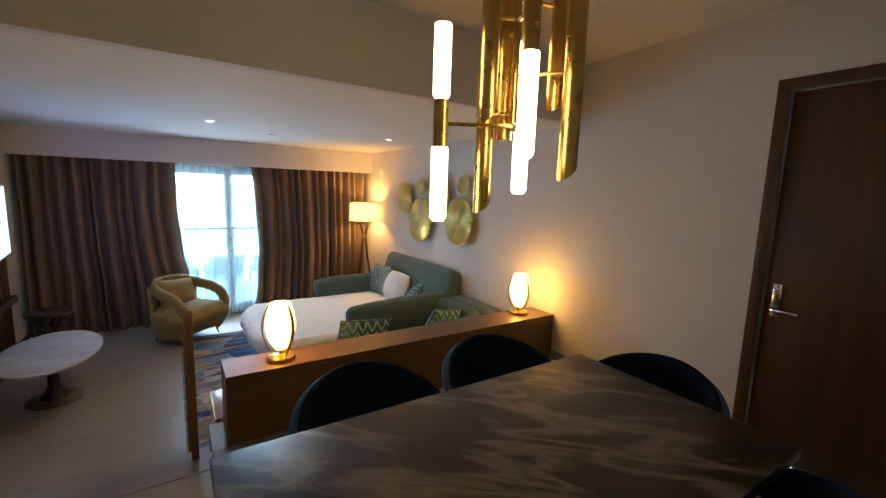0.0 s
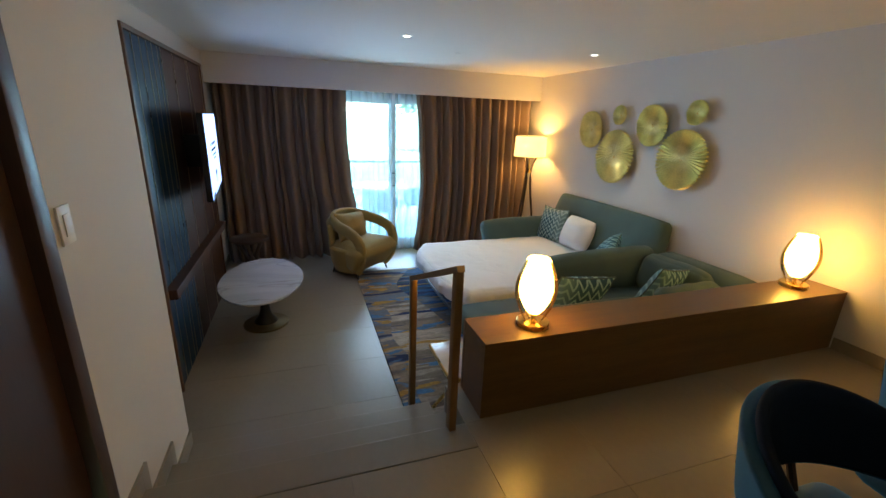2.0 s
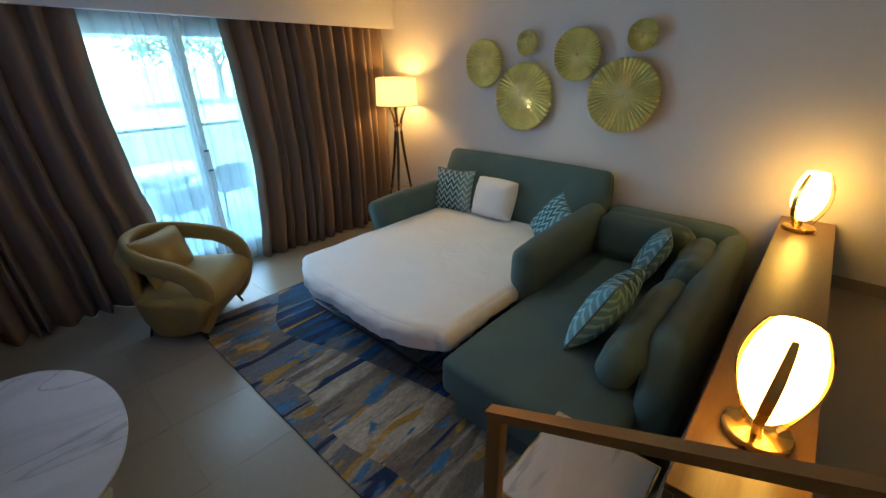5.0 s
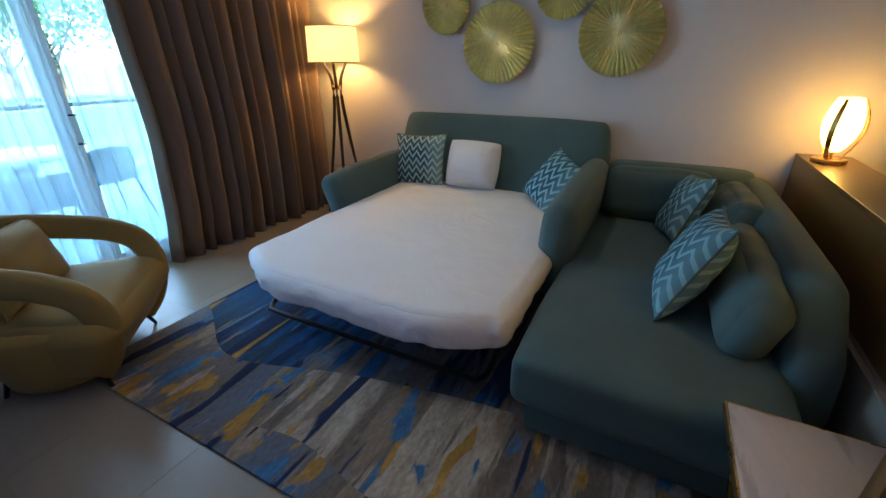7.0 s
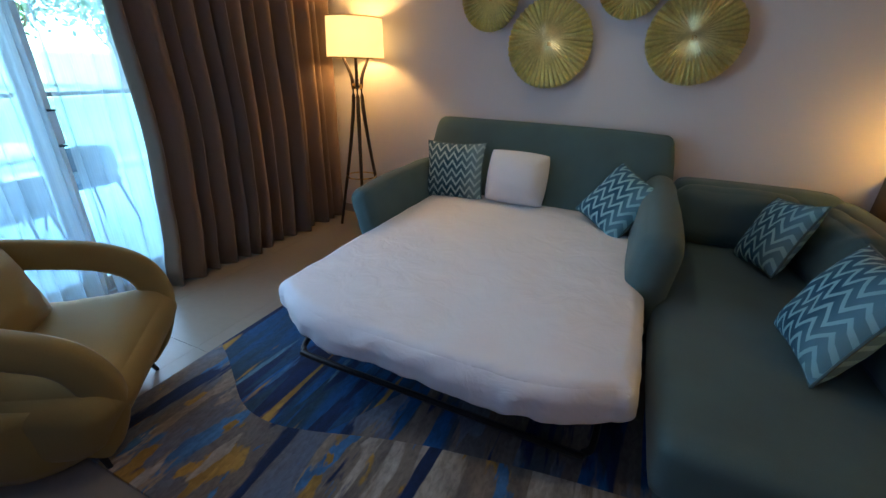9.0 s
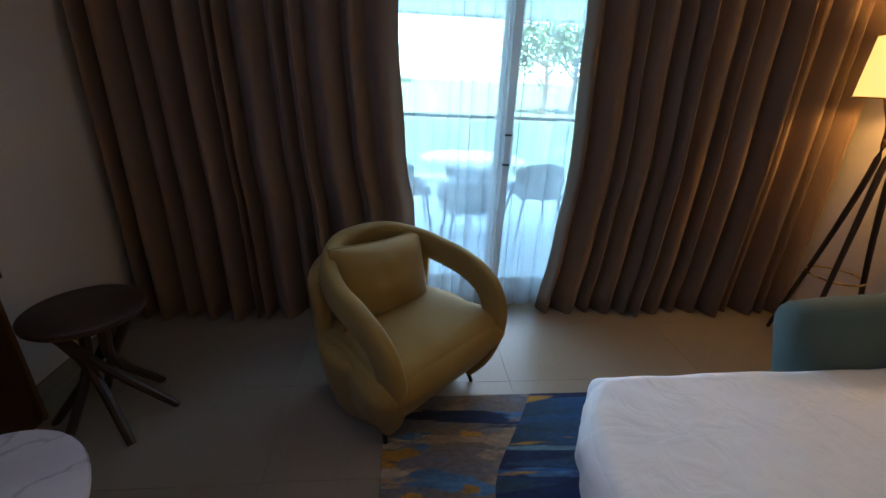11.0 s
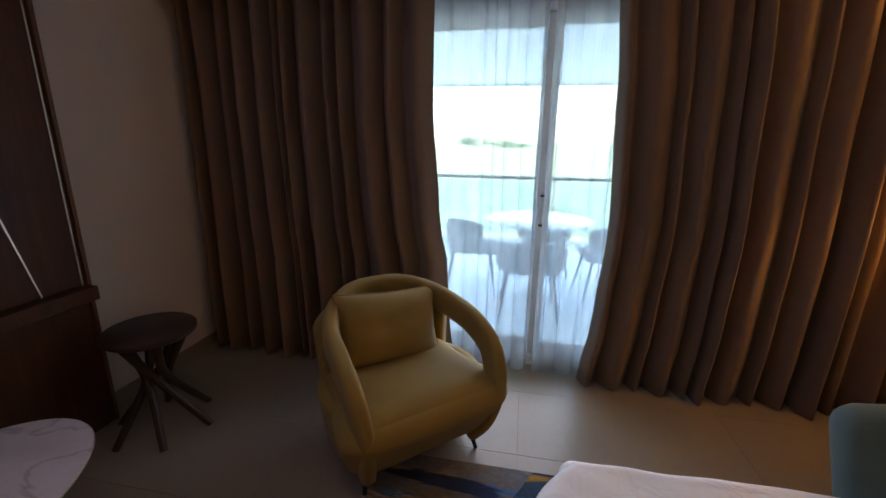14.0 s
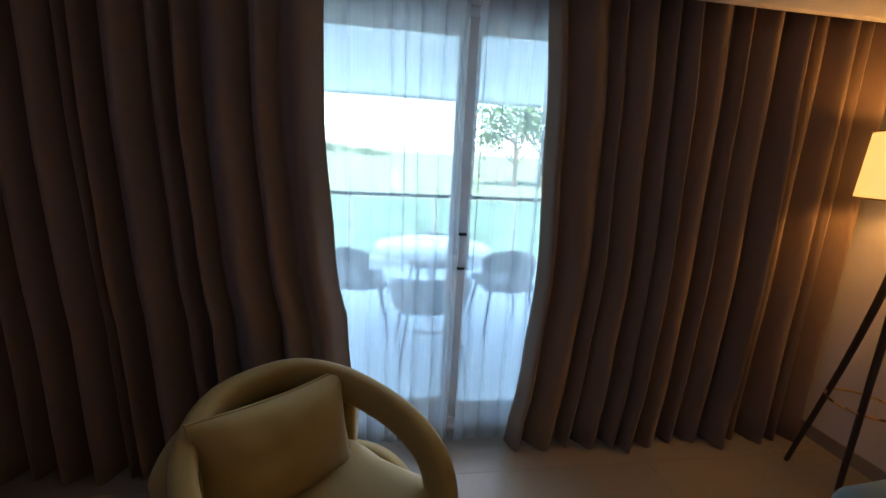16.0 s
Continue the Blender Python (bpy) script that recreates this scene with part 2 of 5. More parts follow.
def sheer_material():
    m = bpy.data.materials.new("sheer_voile")
    m.use_nodes = True
    n, l = m.node_tree.nodes, m.node_tree.links
    out = n["Material Output"]
    n.remove(n["Principled BSDF"])
    tr, tl, df = n.new("ShaderNodeBsdfTransparent"), n.new("ShaderNodeBsdfTranslucent"), n.new("ShaderNodeBsdfDiffuse")
    for s in (tl, df):
        s.inputs["Color"].default_value = (0.80, 0.87, 0.93, 1)
    co, w = n.new("ShaderNodeTexCoord"), n.new("ShaderNodeTexNoise")
    mp = n.new("ShaderNodeMapping")
    mp.inputs["Scale"].default_value = (1, 1, 0.005)
    w.inputs["Scale"].default_value = 260
    l.new(co.outputs["Object"], mp.inputs["Vector"])
    l.new(mp.outputs[0], w.inputs["Vector"])
    mr = n.new("ShaderNodeMapRange")
    mr.inputs[3].default_value, mr.inputs[4].default_value = 0.33, 0.46
    l.new(w.outputs[0], mr.inputs[0])
    a, c = n.new("ShaderNodeMixShader"), n.new("ShaderNodeMixShader")
    a.inputs[0].default_value = 0.35
    l.new(tl.outputs[0], a.inputs[1])
    l.new(df.outputs[0], a.inputs[2])
    l.new(mr.outputs[0], c.inputs[0])
    l.new(tr.outputs[0], c.inputs[1])
    l.new(a.outputs[0], c.inputs[2])
    l.new(c.outputs[0], out.inputs["Surface"])
    return m


def glass_material(name, tint=(0.97, 0.99, 0.98)):
    m = bpy.data.materials.new(name)
    m.use_nodes = True
    n, l = m.node_tree.nodes, m.node_tree.links
    n.remove(n["Principled BSDF"])
    tr, gl, mx, fr = n.new("ShaderNodeBsdfTransparent"), n.new("ShaderNodeBsdfGlossy"), n.new("ShaderNodeMixShader"), n.new("ShaderNodeFresnel")
    tr.inputs["Color"].default_value = (*tint, 1)
    gl.inputs["Roughness"].default_value = 0.02
    fr.inputs["IOR"].default_value = 1.45
    l.new(fr.outputs[0], mx.inputs[0])
    l.new(tr.outputs[0], mx.inputs[1])
    l.new(gl.outputs[0], mx.inputs[2])
    l.new(mx.outputs[0], n["Material Output"].inputs["Surface"])
    return m




def creased(m, scale, depth):
    """Adds soft creases to a cloth."""
    n, l = m.node_tree.nodes, m.node_tree.links
    co, t, bp = n.new("ShaderNodeTexCoord"), n.new("ShaderNodeTexNoise"), n.new("ShaderNodeBump")
    t.inputs["Scale"].default_value, t.inputs["Detail"].default_value, t.inputs["Distortion"].default_value = scale, 3, 1.2
    bp.inputs["Strength"].default_value, bp.inputs["Distance"].default_value = 0.5, depth
    l.new(co.outputs["Object"], t.inputs["Vector"])
    l.new(t.outputs[0], bp.inputs["Height"])
    b = n["Principled BSDF"]
    l.new(b.inputs["Normal"].links[0].from_node.outputs[0], bp.inputs["Normal"])
    l.new(bp.outputs[0], b.inputs["Normal"])
    return m


WALL = material("wall_paint", (0.66, 0.63, 0.60), 0.75, vary=0.03, scale=1.2, grain=180, bump=0.06)
CEIL = material("ceiling_paint", (0.76, 0.75, 0.72), 0.85, vary=0.02, scale=1.0, grain=150, bump=0.05)
TILE = material("porcelain_tile", (0.265, 0.233, 0.182), 0.30, vary=0.07, scale=2.2, grain=35, bump=0.03, spread=(1, 0.6, 1))
GROUT = material("grout", (0.29, 0.26, 0.205), 0.9, vary=0.1)
WALNUT = material("dark_walnut", (0.070, 0.027, 0.010), 0.46, vary=0.4, scale=2.5, grain=26, bump=0.08, spread=(9, 9, 0.7), spec=0.25)
CONSOLE_WOOD = material("console_veneer", (0.145, 0.076, 0.021), 0.33, vary=0.28, scale=2.0, grain=22, bump=0.05, spread=(0.7, 10, 10))
PANEL_EDGE = material("panel_edge_veneer", (0.118, 0.053, 0.018), 0.45, vary=0.25, scale=2.5, grain=26, bump=0.06, spread=(9, 9, 0.7))
DOOR_WOOD = material("door_veneer", (0.060, 0.027, 0.013), 0.42, vary=0.35, scale=2.0, grain=24, bump=0.06, spread=(10, 10, 0.6))
NAVY = material("navy_lacquer", (0.004, 0.032, 0.080), 0.36, vary=0.25, scale=3, grain=30, bump=0.03, spec=0.3)
BRASS = material("brushed_brass", (0.62, 0.42, 0.13), 0.28, metal=1.0, vary=0.12, scale=10, grain=200, bump=0.04)
BRONZE = material("rail_bronze", (0.33, 0.19, 0.08), 0.38, metal=0.85, vary=0.15, scale=8, grain=150, bump=0.04)
DULL_BRASS = material("dull_brass", (0.20, 0.145, 0.07), 0.45, metal=0.85, vary=0.2, scale=8, grain=120, bump=0.05)
STRIP = material("inlay_metal", (0.55, 0.47, 0.36), 0.3, metal=1.0, vary=0.1)
CHROME = material("chrome", (0.7, 0.7, 0.72), 0.15, metal=1.0, vary=0.05)
GOLD_LEAF = material("gold_leaf", (0.74, 0.67, 0.33), 0.36, metal=0.82, vary=0.22, scale=9, grain=60, bump=0.3, dist=0.003)
SOFA = material("sofa_cloth", (0.068, 0.116, 0.112), 0.9, vary=0.16, scale=5, grain=340, bump=0.5, dist=0.001, sheen=0.1)
TEAL = material("arm_cloth", (0.068, 0.116, 0.112), 0.9, vary=0.16, scale=5, grain=340, bump=0.5, dist=0.001, sheen=0.1)
SHEET = creased(material("white_sheet", (0.78, 0.77, 0.77), 0.85, vary=0.03, scale=4, grain=250, bump=0.12), 6.5, 0.02)
OLIVE = material("olive_cloth", (0.275, 0.180, 0.042), 0.85, vary=0.10, scale=5, grain=260, bump=0.35, dist=0.001, sheen=0.1)
CURTAIN = weave(material("curtain_cloth", (0.200, 0.132, 0.088), 0.88, vary=0.12, scale=3, grain=200, bump=0.2, spread=(1, 1, 0.15), sheen=0.15), 240, 0.25)
LINING = material("navy_lining", (0.003, 0.009, 0.024), 0.8, vary=0.2, scale=7, grain=120, bump=0.12, spec=0.15)
VELVET = material("teal_velvet", (0.008, 0.058, 0.105), 0.7, vary=0.3, scale=7, grain=120, bump=0.15, sheen=0.5)
VELVET.node_tree.nodes["Principled BSDF"].inputs["Sheen Tint"].default_value = (0.05, 0.35, 0.75, 1)
BLACK = material("black_metal", (0.012, 0.012, 0.013), 0.4, metal=0.3, vary=0.2)
DARKWOOD = material("stool_wood", (0.040, 0.022, 0.013), 0.45, vary=0.3, scale=3, grain=30, spread=(1, 6, 1))
PLASTIC = material("white_plastic", (0.75, 0.74, 0.71), 0.4, vary=0.03)
FRAME = material("white_aluminium", (0.78, 0.80, 0.82), 0.4, vary=0.04)
WHITE_TOP = material("white_table_top", (0.86, 0.86, 0.86), 0.16, vary=0.03)
WICKER = weave(material("grey_wicker", (0.30, 0.30, 0.32), 0.8, vary=0.2, scale=20, grain=90, bump=0.5), 90, 0.8)
BALCONY = material("balcony_tile", (0.62, 0.62, 0.62), 0.5, vary=0.06, scale=2, grain=40)
PLASTER = material("balcony_plaster", (0.74, 0.75, 0.76), 0.9, vary=0.04, scale=2, grain=90)
LAWN = material("lawn_grass", (0.13, 0.165, 0.085), 0.95, vary=0.35, scale=0.8, grain=30, bump=0.6, dist=0.02)
BARK = material("bark", (0.10, 0.075, 0.05), 0.95, vary=0.3, scale=10, grain=50, bump=0.6)
LEAF = material("leaf", (0.08, 0.14, 0.05), 0.6, vary=0.4, scale=2, grain=20)
WHITE_MARBLE = marble("white_marble", (0.57, 0.535, 0.51), (0.26, 0.23, 0.215), (0.42, 0.39, 0.38), 0.2, 0.95, 0.020, 0.55)
DARK_MARBLE = marble("brown_marble", (0.058, 0.049, 0.041), (0.225, 0.195, 0.160), (0.018, 0.017, 0.015), 0.34, 1.9, 0.070, 0.85, 12, 3.2, 0.5, -0.7, 0.85, True)
RUG = rug_material()
SHEER = sheer_material()
GLASS = glass_material("clear_glass", (0.77, 0.91, 1.0))
CHEV = chevron("zigzag_cloth", (0.38, 0.50, 0.46), (0.005, 0.054, 0.080), 0.036, 16)
CHEV_B = chevron("zigzag_cloth_wide", (0.27, 0.46, 0.48), (0.003, 0.060, 0.110), 0.045, 14)
GLOBE = glow("lamp_globe", (1.0, 0.48, 0.08), 1.5)
TUBE = glow("chandelier_tube", (1.0, 0.74, 0.42), 0.75)
SHADE = glow("lamp_shade", (1.0, 0.53, 0.14), 0.18)
SPOT = glow("downlight_disc", (1.0, 0.93, 0.82), 0.7)
PHONE_INK = material("screen_ink", (0.01, 0.01, 0.02), 0.6, vary=0.05)

# ---- building blocks ----


def finish(name, bm, mat, parent=None, label="", smooth=False):
    """Links a bmesh as one mesh object, under a thing where one is given."""
    me = bpy.data.meshes.new(name)
    bm.normal_update()
    bm.to_mesh(me)
    bm.free()
    me.materials.append(mat)
    if smooth:
        me.shade_smooth()
        me.set_sharp_from_angle(angle=radians(40))
    ob = new(name, me)
    ob.parent = parent
    if label:
        tagged(ob, label=label)
    return ob


def part(name, bm, mat, parent, label="", smooth=True):
    return finish(name, bm, mat, parent, label, smooth)


def thing(name, m, label, category, group=""):
    ob = new(name)
    ob.empty_display_size = 0.1
    ob.matrix_world = m
    return tagged(ob, label, category, group)


def setting(name, bm, mat, label="", smooth=False):
    return tagged(finish(name, bm, mat, None, "", smooth), label, "", "", "structure")


def box(lo, hi, r=0.0, seg=2, bm=None):
    """A box between two corners with rounded edges."""
    b = bmesh.new()
    bmesh.ops.create_cube(b, size=1)
    for v in b.verts:
        v.co = Vector([lo[i] + (v.co[i] + 0.5) * (hi[i] - lo[i]) for i in range(3)])
    if r:
        bmesh.ops.bevel(b, geom=b.edges[:], offset=r, segments=seg, profile=0.5, affect="EDGES", clamp_overlap=True)
    return join(bm, b)


def join(bm, b, m=None):
    if m is not None:
        bmesh.ops.transform(b, matrix=m, verts=b.verts)
    if bm is None:
        return b
    me = bpy.data.meshes.new("tmp")
    b.to_mesh(me)
    b.free()
    bm.from_mesh(me)
    bpy.data.meshes.remove(me)
    return bm


def soft(lo, hi, r, cuts=12, puff=0.0, rough=0.0, freq=3.0):
    """A stuffed block: rounded edges, faces that swell by puff, and creases of the size rough."""
    b = bmesh.new()
    bmesh.ops.create_cube(b, size=2)
    bmesh.ops.subdivide_edges(b, edges=b.edges[:], cuts=cuts, use_grid_fill=True)
    h = [(hi[i] - lo[i]) / 2 for i in range(3)]
    c = Vector([(hi[i] + lo[i]) / 2 for i in range(3)])
    r = min(r, *h)
    for v in b.verts:
        u = [math.copysign(1 - (1 - min(1, abs(a))) ** 1.7, a) for a in v.co]
        p = Vector([u[i] * h[i] for i in range(3)])
        q = Vector([max(-(h[i] - r), min(h[i] - r, p[i])) for i in range(3)])
        d = p - q
        nrm = d.normalized() if d.length > 1e-6 else Vector((0, 0, 0))
        p = q + nrm * r
        swell = 1.0
        for i in range(3):
            swell *= 1 - abs(nrm[i]) * 0 - (u[i] ** 4) * (1 - abs(nrm[i]))
        p += nrm * puff * max(0, swell)
        if rough:
            w = c + p
            p += nrm * rough * noise.noise(w * freq) + nrm * rough * 0.5 * noise.noise(w * freq * 2.7)
        v.co = c + p
    return b


def lathe(profile, seg=28, bm=None, at=(0, 0, 0), close=True):
    """Turns (radius, height) pairs round the z axis."""
    b = bmesh.new()
    rings = []
    for r, z in profile:
        rings.append([b.verts.new((at[0] + r * math.cos(2 * math.pi * k / seg), at[1] + r * math.sin(2 * math.pi * k / seg), at[2] + z)) for k in range(seg)])
    for a, c in zip(rings, rings[1:]):
        for k in range(seg):
            b.faces.new((a[k], a[(k + 1) % seg], c[(k + 1) % seg], c[k]))
    if close:
        b.faces.new(rings[0][::-1])
        b.faces.new(rings[-1])
    return join(bm, b)


def sweep(points, ra, rb=None, seg=10, bm=None, square=False, up=(0, 0, 1), taper=None, power=2.0, carry=False):
    """A bar along points; ra is its half width across, rb its half height towards up."""
    rb = ra if rb is None else rb
    b = bmesh.new()
    pts = [Vector(p) for p in points]
    rings = []
    up = Vector(up)
    for i, p in enumerate(pts):
        t = (pts[min(i + 1, len(pts) - 1)] - pts[max(i - 1, 0)]).normalized()
        if carry:
            up = (up - t * up.dot(t)).normalized()
        side = t.cross(Vector(up))
        side = side.normalized() if side.length > 1e-4 else Vector((1, 0, 0))
        top = side.cross(t).normalized()
        k = taper(i / (len(pts) - 1)) if taper else 1
        ring = []
        if square:
            for sx, sy in ((-1, -1), (1, -1), (1, 1), (-1, 1)):
                ring.append(b.verts.new(p + side * ra * sx * k + top * rb * sy * k))
        else:
            for s in range(seg):
                a = 2 * math.pi * s / seg
                ca, sa = math.cos(a), math.sin(a)
                e = 2 / power
                ring.append(b.verts.new(p + side * ra * k * math.copysign(abs(ca) ** e, ca) + top * rb * k * math.copysign(abs(sa) ** e, sa)))
        rings.append(ring)
    n = len(rings[0])
    for a, c in zip(rings, rings[1:]):
        for k in range(n):
            b.faces.new((a[k], a[(k + 1) % n], c[(k + 1) % n], c[k]))
    b.faces.new(rings[0][::-1])
    b.faces.new(rings[-1])
    bmesh.ops.recalc_face_normals(b, faces=b.faces[:])
    return join(bm, b)


def smooth_line(ctrl, steps=8):
    """Points on a smooth line through the control points."""
    p = [Vector(c) for c in ctrl]
    p = [p[0] * 2 - p[1]] + p + [p[-1] * 2 - p[-2]]
    out = []
    for i in range(1, len(p) - 2):
        for k in range(steps):
            t = k / steps
            out.append(0.5 * ((2 * p[i]) + (p[i + 1] - p[i - 1]) * t + (2 * p[i - 1] - 5 * p[i] + 4 * p[i + 1] - p[i + 2]) * t * t + (3 * p[i] - p[i - 1] - 3 * p[i + 1] + p[i + 2]) * t ** 3))
    out.append(p[-2])
    return out


def pillow_mesh(w, h, t, n=22, seed=0.0, crease=0.010, rounded=0.0):
    """A stuffed square with drawn-in sides and pointed corners."""
    b = bmesh.new()
    side = []
    for s in (1, -1):
        grid = []
        for i in range(n + 1):
            row = []
            for j in range(n + 1):
                u, v = 2 * i / n - 1, 2 * j / n - 1
                x = w / 2 * u * (1 - 0.09 * (1 - v * v))
                z = h / 2 * v * (1 - 0.09 * (1 - u * u))
                x, z = x * (1 - rounded * u * u * v * v), z * (1 - rounded * u * u * v * v)
                full = max(0.0, (1 - abs(u) ** 3) * (1 - abs(v) ** 3)) ** (0.85 if rounded else 0.55)
                y = s * (t / 2 * full + 0.004)
                if full > 0.01:
                    y += crease * full * noise.noise(Vector((u * 2.2 + seed, v * 2.2, s + seed)))
                row.append(b.verts.new((x, y, z)))
            grid.append(row)
        for i in range(n):
            for j in range(n):
                q = (grid[i][j], grid[i + 1][j], grid[i + 1][j + 1], grid[i][j + 1])
                b.faces.new(q if s < 0 else q[::-1])
        side.append(grid)
    a, c = side
    rim = [(i, 0) for i in range(n)] + [(n, j) for j in range(n)] + [(i, n) for i in range(n, 0, -1)] + [(0, j) for j in range(n, 0, -1)]
    for k, (i, j) in enumerate(rim):
        i2, j2 = rim[(k + 1) % len(rim)]
        b.faces.new((a[i][j], a[i2][j2], c[i2][j2], c[i][j]))
    bmesh.ops.recalc_face_normals(b, faces=b.faces[:])
    return b


def piping_mesh(w, h):
    pts = []
    for k in range(49):
        s = k / 48 * 4
        e, f = int(s) % 4, s - int(s)
        u, v = ((-1 + 2 * f, -1), (1, -1 + 2 * f), (1 - 2 * f, 1), (-1, 1 - 2 * f))[e]
        pts.append((w / 2 * u * (1 - 0.09 * (1 - v * v)), 0, h / 2 * v * (1 - 0.09 * (1 - u * u))))
    return sweep(pts, 0.006, seg=6, up=(0, 1, 0))


# ---- structure ----
XE, XW, XN = 2.82, -1.66, -1.32      # east wall, west wall, west wall beside the steps
UP, RISE = 0.48, 0.16                 # upper floor, one step
CEILING, CEILING_UP = 2.59, 3.06
Y1, Y2, Y3 = 3.11, 2.80, 2.50         # the three nosings
SOUTH = -1.7
PANEL_Y0, PANEL_Y1 = 3.91, 5.955      # the panelled stretch of the west wall

b = box((XE, SOUTH, -0.2), (XE + 0.15, 0.09, 3.2))
box((XE, 1.01, -0.2), (XE + 0.15, 7.3, 3.2), bm=b)
box((XE, 0.09, 2.67), (XE + 0.15, 1.01, 3.2), bm=b)
setting("wall_east", b, WALL, "smooth pale lilac-grey painted wall")
b = box((XW - 0.15, 3.13, -0.2), (XW, 7.3, 3.2))
setting("wall_west", b, WALL, "smooth pale painted wall behind the panelling")
b = box((XN - 0.2, 2.30, 0), (XN, 3.128, 3.2))
box((XN - 0.2, SOUTH, 0), (XN, 1.32, 3.2), bm=b)
box((XN - 0.2, 1.32, 2.72), (XN, 2.30, 3.2), bm=b)
box((XW - 0.15, 3.05, -0.2), (XN - 0.2, 3.13, 3.2), bm=b)
setting("wall_west_near", b, WALL, "pale painted wall beside the steps")
b = box((XN - 0.2, SOUTH - 0.15, -0.2), (XE + 0.15, SOUTH, 3.2))
setting("wall_south", b, WALL)
DX0, DX1, DTOP = -0.78, 1.96, 2.245
NW = 7.02
b = box((XW, NW, -0.2), (DX0, NW + 0.2, 3.2))
box((DX1, NW, -0.2), (XE, NW + 0.2, 3.2), bm=b)
box((DX0, NW, DTOP), (DX1, NW + 0.2, 3.2), bm=b)
box((DX0, NW, -0.2), (DX1, NW + 0.2, 0.012), bm=b)
setting("wall_north", b, WALL)
setting("ceiling", box((XW, 2.40, CEILING), (XE, NW, CEILING + 0.12)), CEIL, "white plastered lower ceiling with small downlights")
setting("ceiling_upper", box((XN, SOUTH, CEILING_UP), (XE, 2.40, CEILING_UP + 0.1)), CEIL)
setting("ceiling_drop", box((XW, 2.38, CEILING - 0.004), (XE, 2.45, CEILING_UP)), WALL, "plastered face where the ceiling drops")
setting("curtain_bulkhead", box((XW, 6.70, 2.252), (XE, 6.745, CEILING), 0.003), WALL, "plastered bulkhead hiding the curtain track")

# grout beds; the tiles are laid at the end of the file
setting("floor", box((XW, Y3 + 0.25, -0.2), (XE, NW, -0.003)), GROUT, "large beige porcelain floor tiles with thin joints")
setting("floor_upper", box((XN, SOUTH, 0.0), (0.05, Y3 - 0.004, UP - 0.006)), GROUT, "beige porcelain tiles on the raised floor")
b = box((0.05, SOUTH, 0.0), (XE, 2.80, UP - 0.006))
setting("floor_upper_east", b, GROUT)
for k, (ya, yb) in enumerate(((Y2, Y3), (Y1, Y2))):
    top = UP - RISE * (k + 1)
    b = box((XN, yb - 0.01, -0.02 if k else 0), (0.05, ya - 0.012, top - 0.02))
    box((XN, yb - 0.01, top - 0.02), (0.05, ya, top), 0.004, bm=b)
    setting("step_%d" % (k + 1), b, TILE, "beige porcelain stair tread")
b = box((XN, Y3 - 0.16, UP - 0.02), (0.05, Y3 + 0.004, UP + 0.001), 0.004)
setting("step_nosing", b, TILE)

# skirting
b = bmesh.new()
S, T = 0.085, 0.012
for ya, yb, z in ((2.36, Y3, UP), (Y3, Y2, UP - RISE), (Y2, Y1 + 0.016, UP - 2 * RISE)):
    box((XN, ya, z - 0.002), (XN + T, yb, z + S), 0.002, bm=b)
for y, z in ((Y3, UP), (Y2, UP - RISE)):
    box((XN, y - 0.002, z - RISE), (XN + T, y + 0.06, z + S), 0.002, bm=b)
setting("baseboard_steps", b, TILE, "stepped beige tile skirting")
b = box((XW, 3.14, 0), (XW + T, PANEL_Y0 - 0.035, S), 0.002)
box((XW, PANEL_Y1 + 0.025, 0), (XW + T, 6.9, S), 0.002, bm=b)
box((XE - T, 2.83, 0), (XE, NW, S), 0.002, bm=b)
setting("baseboard", b, TILE, "low beige tile skirting")
b = box((XE - T, 1.06, UP), (XE, 2.495, UP + S), 0.002)
box((XE - T, SOUTH, UP), (XE, 0.03, UP + S), 0.002, bm=b)
setting("baseboard_upper", b, TILE)


def door(name, m, width, height, label, hinge_gap=0.004):
    """A flush veneered door in its frame; local x along the wall, -y into the room."""
    d = tagged(thing(name, m, label, "door"), kind="structure")
    f = 0.065
    fr = box((0, -0.022, 0), (f, 0.15, height), 0.004)
    box((width - f, -0.022, 0), (width, 0.15, height), 0.004, bm=fr)
    box((f, -0.022, height - f), (width - f, 0.15, height), 0.004, bm=fr)
    part("door_frame", fr, DOOR_WOOD, d, "dark wooden door frame")
    leaf = part("door_leaf", box((f + hinge_gap, 0.012, 0.006), (width - f - hinge_gap, 0.055, height - f - hinge_gap), 0.003), DOOR_WOOD, d, "flush dark wood door")
    return d, leaf


d, leaf = door("door_1", pose(XE, 1.01, UP, 0, 0, -90), 0.92, 2.19, "closed dark brown veneered door with a lever handle")
h = box((0.105, -0.002, 0.86), (0.150, 0.012, 1.05), 0.004)
part("escutcheon", h, CHROME, leaf, "brushed metal plate")
h = sweep([(0.127, 0.0, 0.905), (0.127, -0.05, 0.905), (0.14, -0.058, 0.905), (0.25, -0.058, 0.905)], 0.009, seg=8)
part("handle", h, CHROME, leaf, "brushed metal lever handle")
h = lathe([(0.010, 0), (0.014, 0.004), (0.014, 0.012), (0.006, 0.016)], 14)
bmesh.ops.transform(h, matrix=pose(0.127, 0.0, 1.015, 90), verts=h.verts)
part("lock_knob", h, CHROME, leaf)
door("door_2", pose(XN, 1.32, UP, 0, 0, 90), 0.98, 2.24, "closed dark brown veneered closet door")

